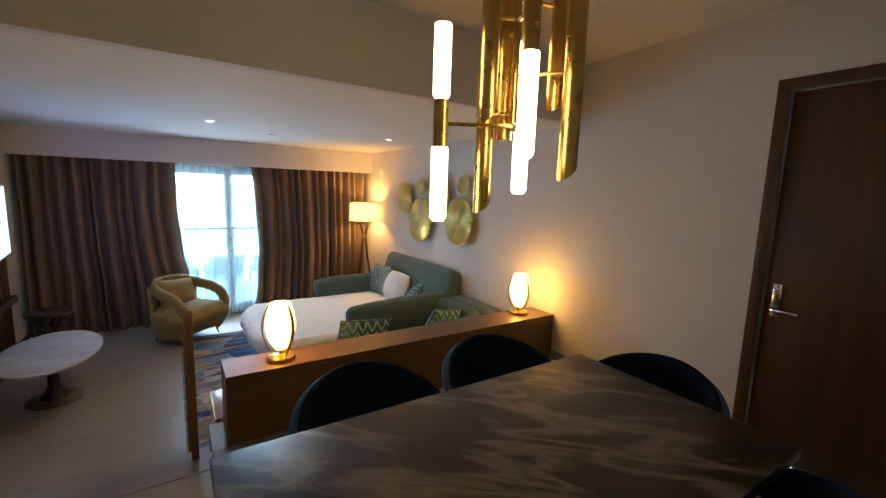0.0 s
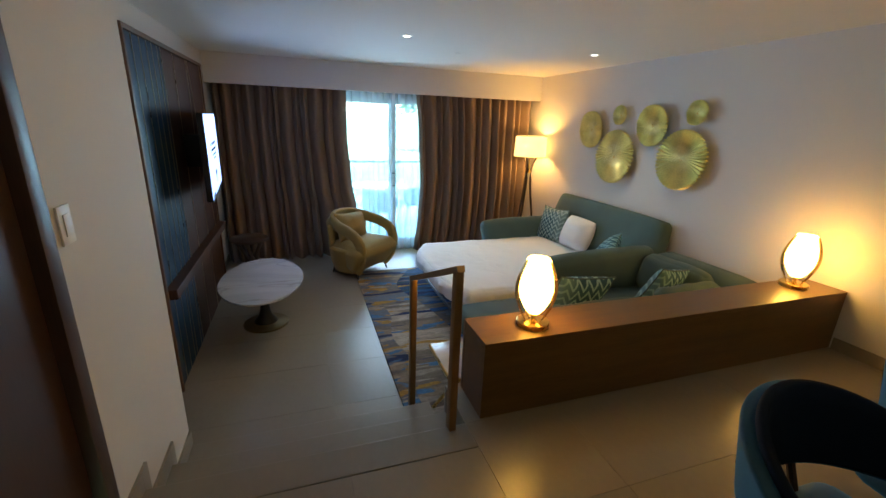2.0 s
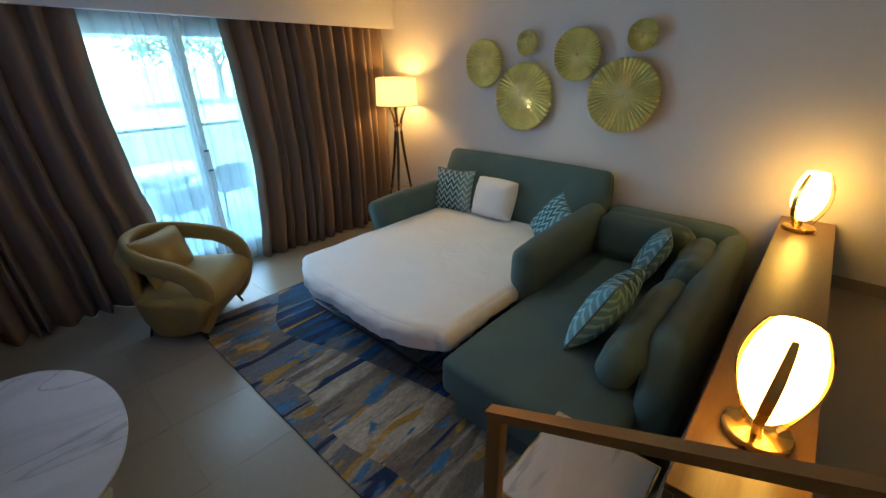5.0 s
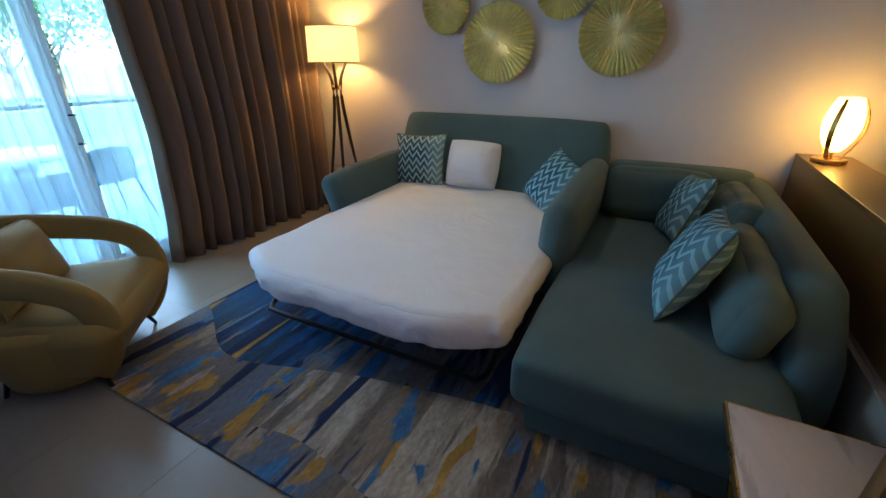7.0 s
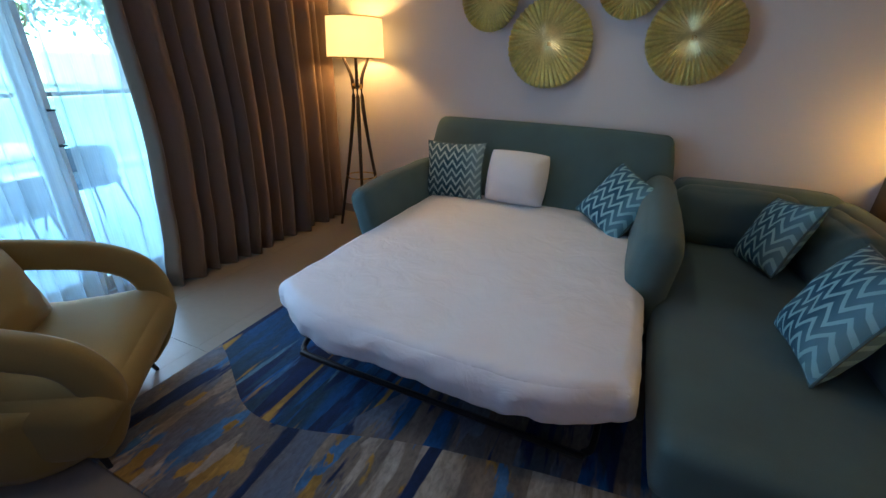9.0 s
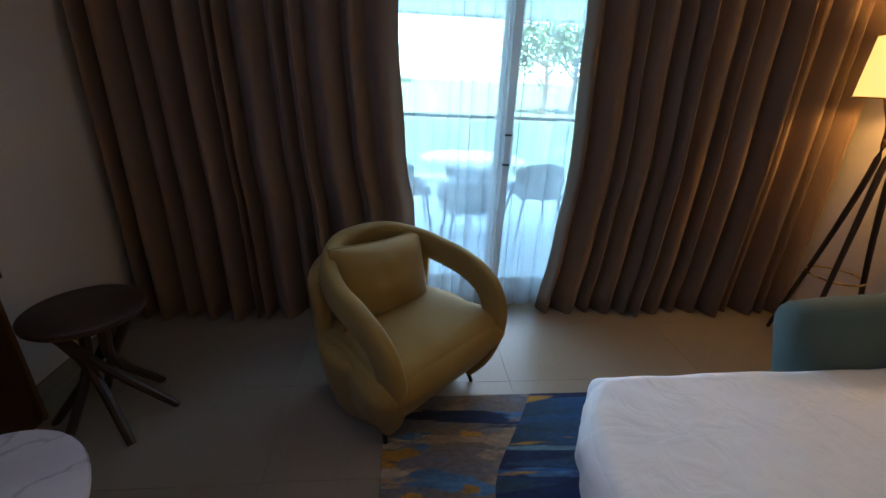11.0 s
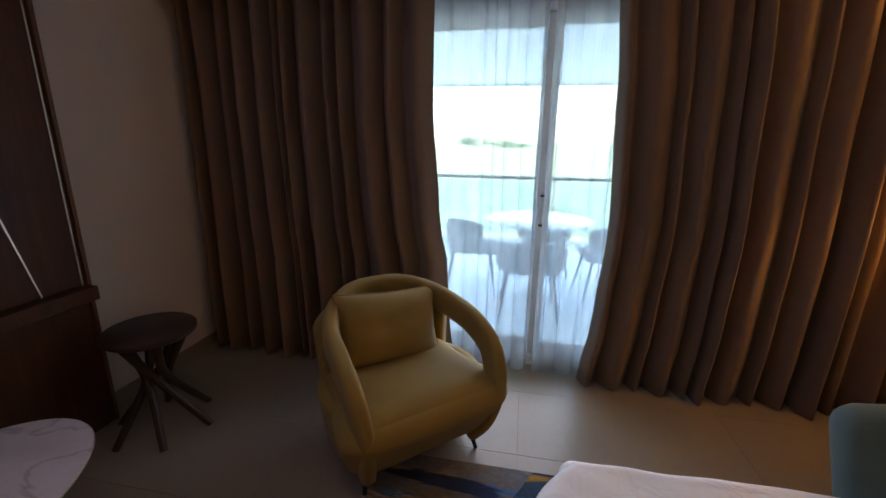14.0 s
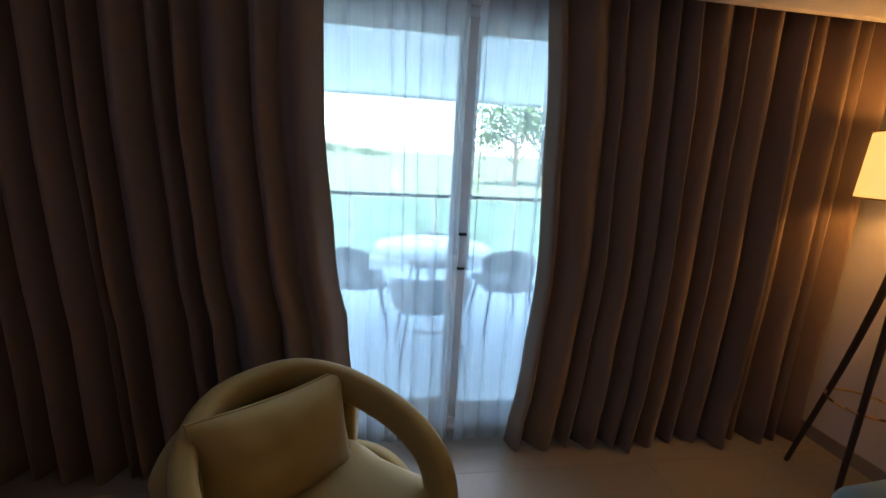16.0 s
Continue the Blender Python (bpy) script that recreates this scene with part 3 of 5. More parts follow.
# sliding door to the balcony
w1 = tagged(thing("window_1", pose(0, NW + 0.04, 0), "white-framed sliding glass door to a balcony", "sliding door"), kind="structure")
fr = box((DX0, 0.0, 0.012), (DX0 + 0.05, 0.12, DTOP), 0.004)
box((DX1 - 0.05, 0.0, 0.012), (DX1, 0.12, DTOP), 0.004, bm=fr)
box((DX0 + 0.05, 0.0, DTOP - 0.05), (DX1 - 0.05, 0.12, DTOP), 0.004, bm=fr)
box((DX0 + 0.05, 0.0, 0.012), (DX1 - 0.05, 0.12, 0.05), 0.004, bm=fr)
part("window_frame", fr, FRAME, w1, smooth=False)
for x0, x1, y in ((DX0 + 0.05, 0.676, 0.062), (0.608, DX1 - 0.05, 0.015)):
    z0, z1 = 0.052, DTOP - 0.052
    sash = box((x0, y, z0), (x0 + 0.085, y + 0.045, z1), 0.004)
    box((x1 - 0.085, y, z0), (x1, y + 0.045, z1), 0.004, bm=sash)
    box((x0 + 0.085, y, z0), (x1 - 0.085, y + 0.045, z0 + 0.09), 0.004, bm=sash)
    box((x0 + 0.085, y, z1 - 0.07), (x1 - 0.085, y + 0.045, z1), 0.004, bm=sash)
    sash = part("sash", sash, FRAME, w1, smooth=False)
    pane = part("pane", box((x0 + 0.08, y + 0.018, z0 + 0.085), (x1 - 0.08, y + 0.026, z1 - 0.065)), GLASS, sash, smooth=False)
    pane.visible_shadow = False
h = box((0.632, -0.028, 0.975), (0.690, 0.013, 1.15), 0.006)
pull = part("pull_handle", h, FRAME, w1, "white pull handle with dark end caps")
for z in (0.967, 1.153):
    part("end_cap", box((0.630, -0.03, z - 0.006), (0.692, 0.012, z + 0.004), 0.002), BLACK, pull)


def curtain(name, left, right, y, z0, z1, folds, depth, mat, label, category, seed, nz=16, hem=0.0):
    """A hanging cloth in folds; left and right give its edges by height."""
    rnd = random.Random(seed)
    nx = folds * 16
    phase, acc = [], 0.0
    widths = [0.45 + 1.1 * rnd.random() for _ in range(folds)]
    tot = sum(widths)
    edges = [0]
    for w in widths:
        edges.append(edges[-1] + w / tot)
    amps = [0.65 + 0.6 * rnd.random() for _ in range(folds)]
    skew = [rnd.uniform(-0.5, 0.5) for _ in range(folds)]
    b = bmesh.new()
    grid = []
    for j in range(nz + 1):
        z = z0 + (z1 - z0) * j / nz
        row = []
        for i in range(nx + 1):
            s = i / nx
            f = min(folds - 1, max(k for k in range(folds) if edges[k] <= s + 1e-9))
            t = (s - edges[f]) / (edges[f + 1] - edges[f])
            swing = 0.75 + 0.25 * (1 - j / nz) + 0.12 * noise.noise(Vector((f * 1.7, z * 1.3, seed)))
            yy = y - depth * amps[f] * swing * (max(0.0, math.sin(math.pi * t)) ** 1.3) + depth * 0.5
            x = left(z) + (right(z) - left(z)) * s + skew[f] * 0.018 * math.sin(math.pi * t) * (1.6 - z / z1)
            x += 0.010 * noise.noise(Vector((s * 9, z * 0.9, seed + 5)))
            row.append(b.verts.new((x, yy, z + hem * noise.noise(Vector((s * 14, 0, seed))) * (j == 0))))
        grid.append(row)
    for a, c in zip(grid, grid[1:]):
        for i in range(nx):
            b.faces.new((a[i], a[i + 1], c[i + 1], c[i]))
    ob = finish(name, b, mat, None, "", True)
    s = ob.modifiers.new("cloth", "SOLIDIFY")
    s.thickness = 0.003
    return tagged(ob, label, category)


def by_height(*pairs):
    def f(z):
        for (za, xa), (zb, xb) in zip(pairs, pairs[1:]):
            if z <= zb:
                t = max(0, (z - za) / (zb - za))
                t = t * t * (3 - 2 * t)
                return xa + (xb - xa) * t
        return pairs[-1][1]
    return f


CZ0, CZ1 = 0.005, 2.40
curtain("curtain", lambda z: XW + 0.03, by_height((0, 0.13), (0.35, 0.10), (0.75, 0.075), (1.0, 0.02), (1.7, -0.03), (2.4, -0.02)), 6.83, CZ0, CZ1, 13, 0.14, CURTAIN, "heavy taupe-brown floor-length curtain, drawn aside in folds", "curtain", 3, hem=0.004)
curtain("curtain", by_height((0, 0.93), (0.45, 0.985), (1.0, 1.02), (1.7, 0.99), (2.4, 0.935)), lambda z: XE - 0.05, 6.83, CZ0, CZ1, 14, 0.14, CURTAIN, "heavy taupe-brown floor-length curtain beside the floor lamp", "curtain", 8, hem=0.004)


def sheer(x0, x1, y, z0, z1, folds, depth, seed):
    """A thin cloth whose soft pleats lap over one another."""
    rnd = random.Random(seed)
    widths = [rnd.uniform(0.5, 1.6) for _ in range(folds)]
    lap = [rnd.uniform(0.4, 1.7) for _ in range(folds + 1)]
    starts = [sum(widths[:k]) / sum(widths) for k in range(folds + 1)]
    b = bmesh.new()
    steps, nz = 18, 14
    grid = []
    for j in range(nz + 1):
        f = j / nz
        z = z0 + (z1 - z0) * f
        row = []
        for k in range(folds):
            for i in range(steps):
                t = i / steps
                a = 2 * math.pi * t
                amp = (lap[k] * (1 - t) + lap[k + 1] * t) * (0.85 + 0.4 * (1 - f) + 0.25 * noise.noise(Vector((k * 1.3, z * 0.9, seed))))
                s = starts[k] + (starts[k + 1] - starts[k]) * t
                x = x0 + (x1 - x0) * s + 0.016 * amp * math.sin(a) + 0.012 * noise.noise(Vector((s * 7, z * 0.8, seed + 3)))
                spill = 0.05 * max(0.0, 1 - f * 8) ** 2 * noise.noise(Vector((s * 11, 2.0, seed)))
                row.append(b.verts.new((x, y - depth * 0.5 * amp * math.cos(a) - abs(spill), z + 0.006 * noise.noise(Vector((s * 14, 0, seed))) * (j == 0))))
        grid.append(row)
    for a, c in zip(grid, grid[1:]):
        for i in range(len(a) - 1):
            b.faces.new((a[i], a[i + 1], c[i + 1], c[i]))
    return tagged(finish("sheer_curtain", b, SHEER, None, "", True), "thin white sheer curtain over the glass, loose at the hem", "sheer curtain", "sheer curtains over the glass")


sheer(-0.75, 0.615, 6.945, 0.012, 2.40, 14, 0.035, 21)
sheer(0.645, 1.5, 6.945, 0.012, 2.40, 10, 0.035, 27)

# ---- balcony and distance ----
BY = 11.0
setting("balcony_floor", box((-4, NW + 0.2, -0.25), (6, BY, -0.02)), BALCONY, "pale balcony floor")
setting("balcony_soffit", box((-4, NW + 0.2, 2.275), (6, BY, 2.6)), PLASTER, "pale plastered balcony soffit")
b = box((-4.15, NW + 0.2, -0.25), (-4, BY, 2.8))
setting("balcony_wall_west", b, PLASTER)
b = box((6, NW + 0.2, -0.25), (6.15, BY, 2.8))
setting("balcony_wall_east", b, PLASTER)
rl = thing("balcony_railing", pose(0, BY - 0.1, -0.02), "glass balcony railing with a thin metal top rail", "railing")
part("top_rail", box((-3.98, -0.025, 0.945), (5.98, 0.025, 0.995), 0.004), BLACK, rl)
for k in range(9):
    part("post", box((-3.9 + k * 1.22, -0.018, 0), (-3.865 + k * 1.22, 0.018, 0.945), 0.003), FRAME, rl)
for k in range(8):
    g = part("glass_panel", box((-3.84 + k * 1.22, -0.005, 0.09), (-2.70 + k * 1.22, 0.005, 0.925)), GLASS, rl, smooth=False)
    g.visible_shadow = False
g = box((-900, -60, -0.9), (900, 1500, -0.7))
setting("ground", g, LAWN, "green lawn beyond the balcony")

tb = thing("balcony_table", pose(0.70, 8.62, -0.02), "round white-topped table on the balcony", "table")
part("tabletop", lathe([(0.0, 0.72), (0.51, 0.72), (0.53, 0.73), (0.53, 0.745), (0.52, 0.75), (0.0, 0.75)], 40, close=False), WHITE_TOP, tb)
part("pedestal", lathe([(0.25, 0), (0.25, 0.015), (0.06, 0.03), (0.04, 0.1), (0.04, 0.70), (0.12, 0.72)], 20), FRAME, tb)


def balcony_chair(m):
    c = thing("balcony_chair", m, "grey woven balcony armchair with splayed legs", "chair", "chairs round the balcony table")
    part("seat", soft((-0.24, -0.24, 0.40), (0.24, 0.22, 0.46), 0.03, 6), WICKER, c)
    bk = bmesh.new()
    ring = []
    for z, r in ((0.42, 0.25), (0.52, 0.275), (0.61, 0.285), (0.69, 0.27)):
        ring.append([bk.verts.new(((r + 0.02) * math.sin(a), r * math.cos(a) - 0.02, z - 0.10 * (abs(a) / 1.9) ** 2 * (z > 0.56))) for a in [(-1.9 + 3.8 * k / 20) for k in range(21)]])
    for a, d in zip(ring, ring[1:]):
        for k in range(20):
            bk.faces.new((a[k], a[k + 1], d[k + 1], d[k]))
    o = part("backrest", bk, WICKER, c)
    s = o.modifiers.new("thick", "SOLIDIFY")
    s.thickness = 0.02
    for sx in (-1, 1):
        for sy in (-1, 1):
            part("leg", sweep([(0.19 * sx, 0.18 * sy, 0.41), (0.25 * sx, 0.25 * sy, 0)], 0.014, seg=6, taper=lambda t: 1 - 0.4 * t), BLACK, c)
    return c


bc = balcony_chair(pose(0.03, 8.62, -0.02, 0, 0, 95))
for m in (pose(0.62, 8.02, -0.02, 0, 0, 182), pose(1.37, 8.56, -0.02, 0, 0, -85), pose(0.80, 9.30, -0.02, 0, 0, 5)):
    copy_thing(bc, m)


def tree(x, y, height, spread, seed):
    rnd = random.Random(seed)
    t = thing("tree", pose(x, y, -0.7), "leafy green tree beyond the lawn", "tree", "trees beyond the lawn")
    tr = sweep(smooth_line([(0, 0, 0), (0.1, 0.05, height * 0.3), (-0.05, 0.1, height * 0.6), (0.05, 0, height * 0.8)], 4), height * 0.035, seg=8, taper=lambda s: 1 - 0.7 * s)
    tips = []
    for k in range(9):
        a, e = rnd.uniform(0, 6.28), rnd.uniform(0.35, 0.75)
        tip = (spread * 0.75 * math.cos(a), spread * 0.75 * math.sin(a), height * rnd.uniform(0.6, 0.98))
        sweep(smooth_line([(0, 0, height * e * 0.8), (tip[0] * 0.5, tip[1] * 0.5, height * (e * 0.5 + 0.3)), tip], 3), height * 0.012, seg=5, taper=lambda s: 1 - 0.8 * s, bm=tr)
        tips.append(tip)
    part("trunk", tr, BARK, t)
    cr = bmesh.new()
    for k in range(1500):
        tip = rnd.choice(tips)
        c = Vector((tip[0] + rnd.gauss(0, spread * 0.28), tip[1] + rnd.gauss(0, spread * 0.28), tip[2] + rnd.gauss(0, height * 0.09)))
        s = rnd.uniform(0.10, 0.26)
        u = Vector((rnd.gauss(0, 1), rnd.gauss(0, 1), rnd.gauss(0, 0.6))).normalized()
        v = u.cross(Vector((rnd.gauss(0, 1), rnd.gauss(0, 1), rnd.gauss(0, 1)))).normalized()
        cr.faces.new([cr.verts.new(c + u * s * p + v * s * 0.5 * q) for p, q in ((-1, 0), (0, -1), (1, 0), (0, 1))])
    part("crown", cr, LEAF, t, smooth=False)


for k, (x, y, hh, sp) in enumerate(((10.2, 36, 5.6, 2.6), (13.5, 39, 6.8, 3.0), (17, 35, 6.0, 2.8), (-9, 90, 3.0, 3.0), (-2, 95, 2.4, 3.0))):
    tree(x, y, hh, sp, 40 + k)

# ---- living space ----
rug = box((-0.075, 3.13, 0.001), (2.45, 6.03, 0.014), 0.004)
tagged(finish("rug", rug, RUG), "patterned rug in streaks of blue, tan and mustard", "rug")

# pull-out sofa bed along the east wall
sb = thing("sofa_bed", pose(0, 0, 0), "grey-green pull-out sofa bed, opened and made up with a white sheet", "sofa bed")
bk = soft((-0.085, -0.93, -0.36), (0.085, 0.91, 0.36), 0.06, 12, 0.012, 0.006)
for v in bk.verts:
    v.co.y *= 1 - 0.05 * (v.co.z / 0.36)
bmesh.ops.transform(bk, matrix=pose(2.655, 4.85, 0.69, 0, 17, 0), verts=bk.verts)
part("backrest", bk, SOFA, sb, "high leaning grey-green backrest")
for y0, lean, long, half, low, high in ((5.70, -9, 0.56, 0.08, -0.28, 0.285), (4.02, 5, 0.70, 0.095, -0.26, 0.36)):
    a = soft((-long, -half, low), (0.50, half, high), half - 0.01, 14, 0.016, 0.007)
    for v in a.verts:
        v.co.z += 0.012 * (v.co.x / 0.5) * (v.co.z > 0)
        if v.co.x < -0.3:
            v.co.x -= 0.16 * (v.co.z - 0.1)
            v.co.z -= 0.05 * (-0.3 - v.co.x) * (v.co.z > 0.1)
    bmesh.ops.transform(a, matrix=pose(2.12, y0, 0.43, lean, 0, 0), verts=a.verts)
    part("armrest", a, TEAL, sb, "padded armrest")
ms = soft((0.55, 4.03, 0.350), (2.60, 5.62, 0.485), 0.075, 84, 0.015, 0.010, 2.2)
for v in ms.verts:
    front = max(0, 1 - (v.co.x - 0.60) / 0.55)
    edge = min(1, max(0, (abs(v.co.y - 4.825) - 0.35) / 0.38))
    v.co.x += (0.11 if v.co.y < 4.825 else 0.13) * front * edge ** 2
    if v.co.z < 0.47:
        v.co.x += 0.012 * front * noise.noise(Vector((v.co.y * 9, v.co.z * 14, 0)))
        v.co.z -= 0.02 * front * (v.co.z < 0.40)
for v in ms.verts:
    p = v.co
    edge = max(0.0, 1 - (p.x - 0.6) / 0.35) * 0.7 + max(0.0, 1 - (p.y - 4.09) / 0.3) * 0.6 + max(0.0, 1 - (5.56 - p.y) / 0.25) * 0.5 + 0.15
    p.z += 0.006 * edge * noise.noise(Vector((p.x * 4 + p.y * 9, p.y * 5 - p.x * 7, 1.0))) * (p.z > 0.4)
for v in ms.verts:
    p = v.co
    low = max(0.0, min(1.0, (0.46 - p.z) / 0.10))
    front = max(0.0, 1 - (p.x - 0.60) / 0.30)
    near = max(0.0, 1 - (p.y - 4.09) / 0.20)
    corner = max(0.0, 1 - ((p.x - 0.68) ** 2 + (p.y - 4.15) ** 2) ** 0.5 / 0.7)
    p.x -= low * front * (0.010 + 0.012 * noise.noise(Vector((p.y * 16 + p.z * 5, p.z * 4, 3.0))))
    p.y -= low * near * (0.010 + 0.012 * noise.noise(Vector((p.x * 14 + p.z * 5, p.z * 4, 5.0))))
    p.z -= 0.012 * (p.z < 0.38) * max(front, near) * (0.5 + noise.noise(Vector((p.x * 3, p.y * 3, 8.0)))) + 0.020 * corner * low
# gathered creases along the drawn-in hem, deepest beside the near corner
for v in ms.verts:
    p = v.co
    hang = max(0.0, 1 - abs(p.z - 0.385) / 0.085) * max(0.0, 1 - (p.x - 0.56) / 0.30)
    lane = p.y + 0.35 * (p.z - 0.38)
    gather = math.exp(-((p.y - 4.36) / 0.13) ** 2) + 0.55 * math.exp(-((p.y - 4.98) / 0.10) ** 2) + 0.4 * math.exp(-((p.y - 5.42) / 0.07) ** 2)
    ridge = 1 - 2 * abs(noise.noise(Vector((lane * 27, p.z * 4, 2.5))))
    p.x -= 0.015 * hang * gather * max(0.0, ridge) ** 2
part("mattress", ms, SHEET, sb, "thin mattress under a white fitted sheet")
fr = box((0.70, 4.18, 0.24), (2.5, 5.46, 0.30), 0.012)
part("bed_frame", fr, BLACK, sb, "dark folding metal bed frame")
for y in (4.24, 5.40):
    part("leg", sweep([(1.02, y, 0.25), (1.0, y, 0.013)], 0.018, seg=8), BLACK, sb)
part("base", box((1.62, 4.10, 0.05), (2.72, 5.62, 0.24), 0.02), SOFA, sb, "upholstered sofa base")
bar = smooth_line([(1.02, 4.12, 0.24), (0.78, 4.12, 0.12), (0.72, 4.15, 0.10), (0.70, 4.22, 0.10), (0.70, 4.83, 0.10), (0.70, 5.44, 0.10), (0.72, 5.51, 0.10), (0.78, 5.54, 0.12), (1.02, 5.54, 0.24)], 5)
part("bed_foot_bar", sweep(bar, 0.015, seg=8), BLACK, sb, "bent dark metal tube at the foot of the bed")

# chaise along the console
ch = thing("chaise_sofa", pose(0, 0, 0), "grey-green upholstered chaise sofa with a low padded back", "sofa")
st = soft((0.545, 3.02, 0.19), (2.66, 3.955, 0.43), 0.05, 16, 0.012, 0.006, 2.5)
part("seat", st, SOFA, ch, "long upholstered seat")
part("base", box((0.60, 3.06, 0.03), (2.66, 3.90, 0.19), 0.02), SOFA, ch)
bs = soft((0.86, -0.085, -0.30), (2.72, 0.085, 0.26), 0.08, 14, 0.015, 0.006)
for v in bs.verts:
    if v.co.z > 0:
        v.co.x += max(0, 1.25 - v.co.x) * 0.5 * v.co.z / 0.26
bmesh.ops.transform(bs, matrix=pose(0, 2.975, 0.50, -4), verts=bs.verts)
part("backrest", bs, SOFA, ch, "low padded back along the console")
be = soft((2.56, 2.98, 0.22), (2.78, 3.90, 0.78), 0.07, 12, 0.012, 0.006)
part("backrest", be, SOFA, ch)
for x, y in ((0.66, 3.86), (0.66, 3.12), (2.55, 3.82), (2.55, 3.14)):
    part("foot", box((x - 0.015, y - 0.03, 0.013 if x < 2.45 else 0.0), (x + 0.015, y + 0.03, 0.06), 0.004), CHROME, ch, "flat polished metal foot")


def pillow(name, m, w, h, t, mat, label, seed, edge=None, rounded=0.0):
    p = thing(name, m, label, "pillow", "pillows on the sofas")
    part("cover", pillow_mesh(w, h, t, seed=seed, rounded=rounded), mat, p)
    if edge:
        part("piping", piping_mesh(w, h), edge, p)
    return p


pillow("throw_pillow", pose(2.41, 5.44, 0.68, 15, 2, 96), 0.47, 0.45, 0.15, CHEV, "teal and cream zigzag throw pillow against the backrest", 1.0, TEAL)
pillow("white_pillow", pose(2.44, 4.95, 0.685, 20, -2, 97), 0.49, 0.43, 0.27, SHEET, "plain white pillow leaning on the backrest", 2.0, None, 0.15)
pillow("throw_pillow", pose(2.25, 4.23, 0.665, 36, -14, 42), 0.43, 0.42, 0.16, CHEV_B, "teal and cream zigzag throw pillow on the armrest", 3.0, TEAL)
pillow("throw_pillow", pose(2.16, 3.40, 0.635, 24, 10, 14), 0.43, 0.42, 0.15, CHEV_B, "teal and cream zigzag throw pillow on the chaise", 4.0, TEAL)
pillow("throw_pillow", pose(1.29, 3.375, 0.640, 25, 5, 0), 0.48, 0.48, 0.18, CHEV_B, "teal and cream zigzag throw pillow on the chaise", 5.0, TEAL)
for x, y, z, tilt, turn, hw, hh, seed in ((1.36, 3.16, 0.560, 16, 0, 0.46, 0.140, 1), (2.14, 3.15, 0.600, 18, 3, 0.31, 0.165, 2), (2.47, 3.56, 0.605, 14, 92, 0.33, 0.170, 3)):
    c = soft((-hw, -0.085, -hh), (hw, 0.085, hh), 0.08, 30, 0.022, 0.007, 2.6)
    for v in c.verts:
        fold = noise.noise(Vector((v.co.x * 6 + seed * 7, v.co.z * 9, seed))) + 0.6 * noise.noise(Vector((v.co.x * 15 + v.co.z * 8, v.co.z * 13, seed + 4)))
        v.co.y += 0.010 * fold * math.copysign(1, v.co.y) * (1.0 if seed == 2 else 0.55)
        v.co.z += 0.012 * noise.noise(Vector((v.co.x * 5, 0.0, seed + 9))) * (v.co.z > 0)
    ob = tagged(finish("back_cushion", c, SOFA, None, "", True), ("plump grey-green bolster cushion on the chaise", "crumpled grey-green back cushion on the chaise", "grey-green back cushion leaning in the sofa corner")[seed - 1], "cushion", "back cushions on the chaise")
    ob.matrix_world = pose(x, y, z, tilt, 0, turn)


# olive armchair by the window
ac = thing("armchair", pose(-0.03, 6.15, 0, 0, 0, 42.6), "olive-yellow upholstered armchair with looped open arms", "armchair")


def horseshoe(z, rx, ry, y0, a):
    return (rx * math.sin(a), y0 + ry * math.cos(a), z)


sh = bmesh.new()
rows = []
NA = 48
for k in range(9):
    f = k / 8
    z = 0.085 + 0.305 * f
    row = []
    for i in range(NA + 1):
        a = -math.pi * 0.74 + 2 * math.pi * 0.74 * i / NA
        g = 0.275 + 0.055 * math.sin(f * 1.5)
        row.append(sh.verts.new(horseshoe(z, g + 0.005, g - 0.045, -0.04, a)))
    rows.append(row)
for a, c in zip(rows, rows[1:]):
    for i in range(NA):
        sh.faces.new((a[i], a[i + 1], c[i + 1], c[i]))
o = part("shell", sh, OLIVE, ac, "curved upholstered lower shell")
s = o.modifiers.new("thick", "SOLIDIFY")
s.thickness, s.offset = 0.06, -1
bb = bmesh.new()
rows = []
for k in range(9):
    f = k / 8
    row = []
    for i in range(25):
        a = -1.15 + 2.3 * i / 24
        z = 0.36 + (0.34 - 0.05 * (a / 1.15) ** 2) * f
        g = 0.36 + 0.02 * f
        row.append(bb.verts.new(horseshoe(z, g - 0.045, g - 0.085, -0.03, a)))
    rows.append(row)
for a, c in zip(rows, rows[1:]):
    for i in range(24):
        bb.faces.new((a[i], a[i + 1], c[i + 1], c[i]))
o = part("back_panel", bb, OLIVE, ac)
s = o.modifiers.new("thick", "SOLIDIFY")
s.thickness, s.offset = 0.07, -1
half = [(0, 0.265, 0.725), (0.15, 0.235, 0.718), (0.265, 0.13, 0.685), (0.325, -0.02, 0.645), (0.340, -0.17, 0.610), (0.338, -0.29, 0.545), (0.328, -0.345, 0.44), (0.315, -0.342, 0.33), (0.298, -0.30, 0.20), (0.275, -0.235, 0.105)]
ctrl = [(-x, y, z) for x, y, z in half[:0:-1]] + half
part("arm_loop", sweep(smooth_line(ctrl, 6), 0.036, 0.066, seg=18, up=(0, -1, 0), power=3.2, carry=True), OLIVE, ac, "one padded band forming the back and both looped arms")
se = soft((-0.330, -0.405, 0.085), (0.330, 0.19, 0.430), 0.085, 22, 0.026, 0.006, 3.5)
for v in se.verts:
    if v.co.z < 0.33:
        f = (0.33 - v.co.z) / 0.22
        v.co.y += (0.13 if v.co.y < 0 else -0.03) * f * min(1, abs(v.co.y) / 0.2)
        v.co.x *= 1 - 0.10 * f
    if v.co.y < -0.05:
        v.co.x *= 1 + 0.16 * min(1, (-0.05 - v.co.y) / 0.25)
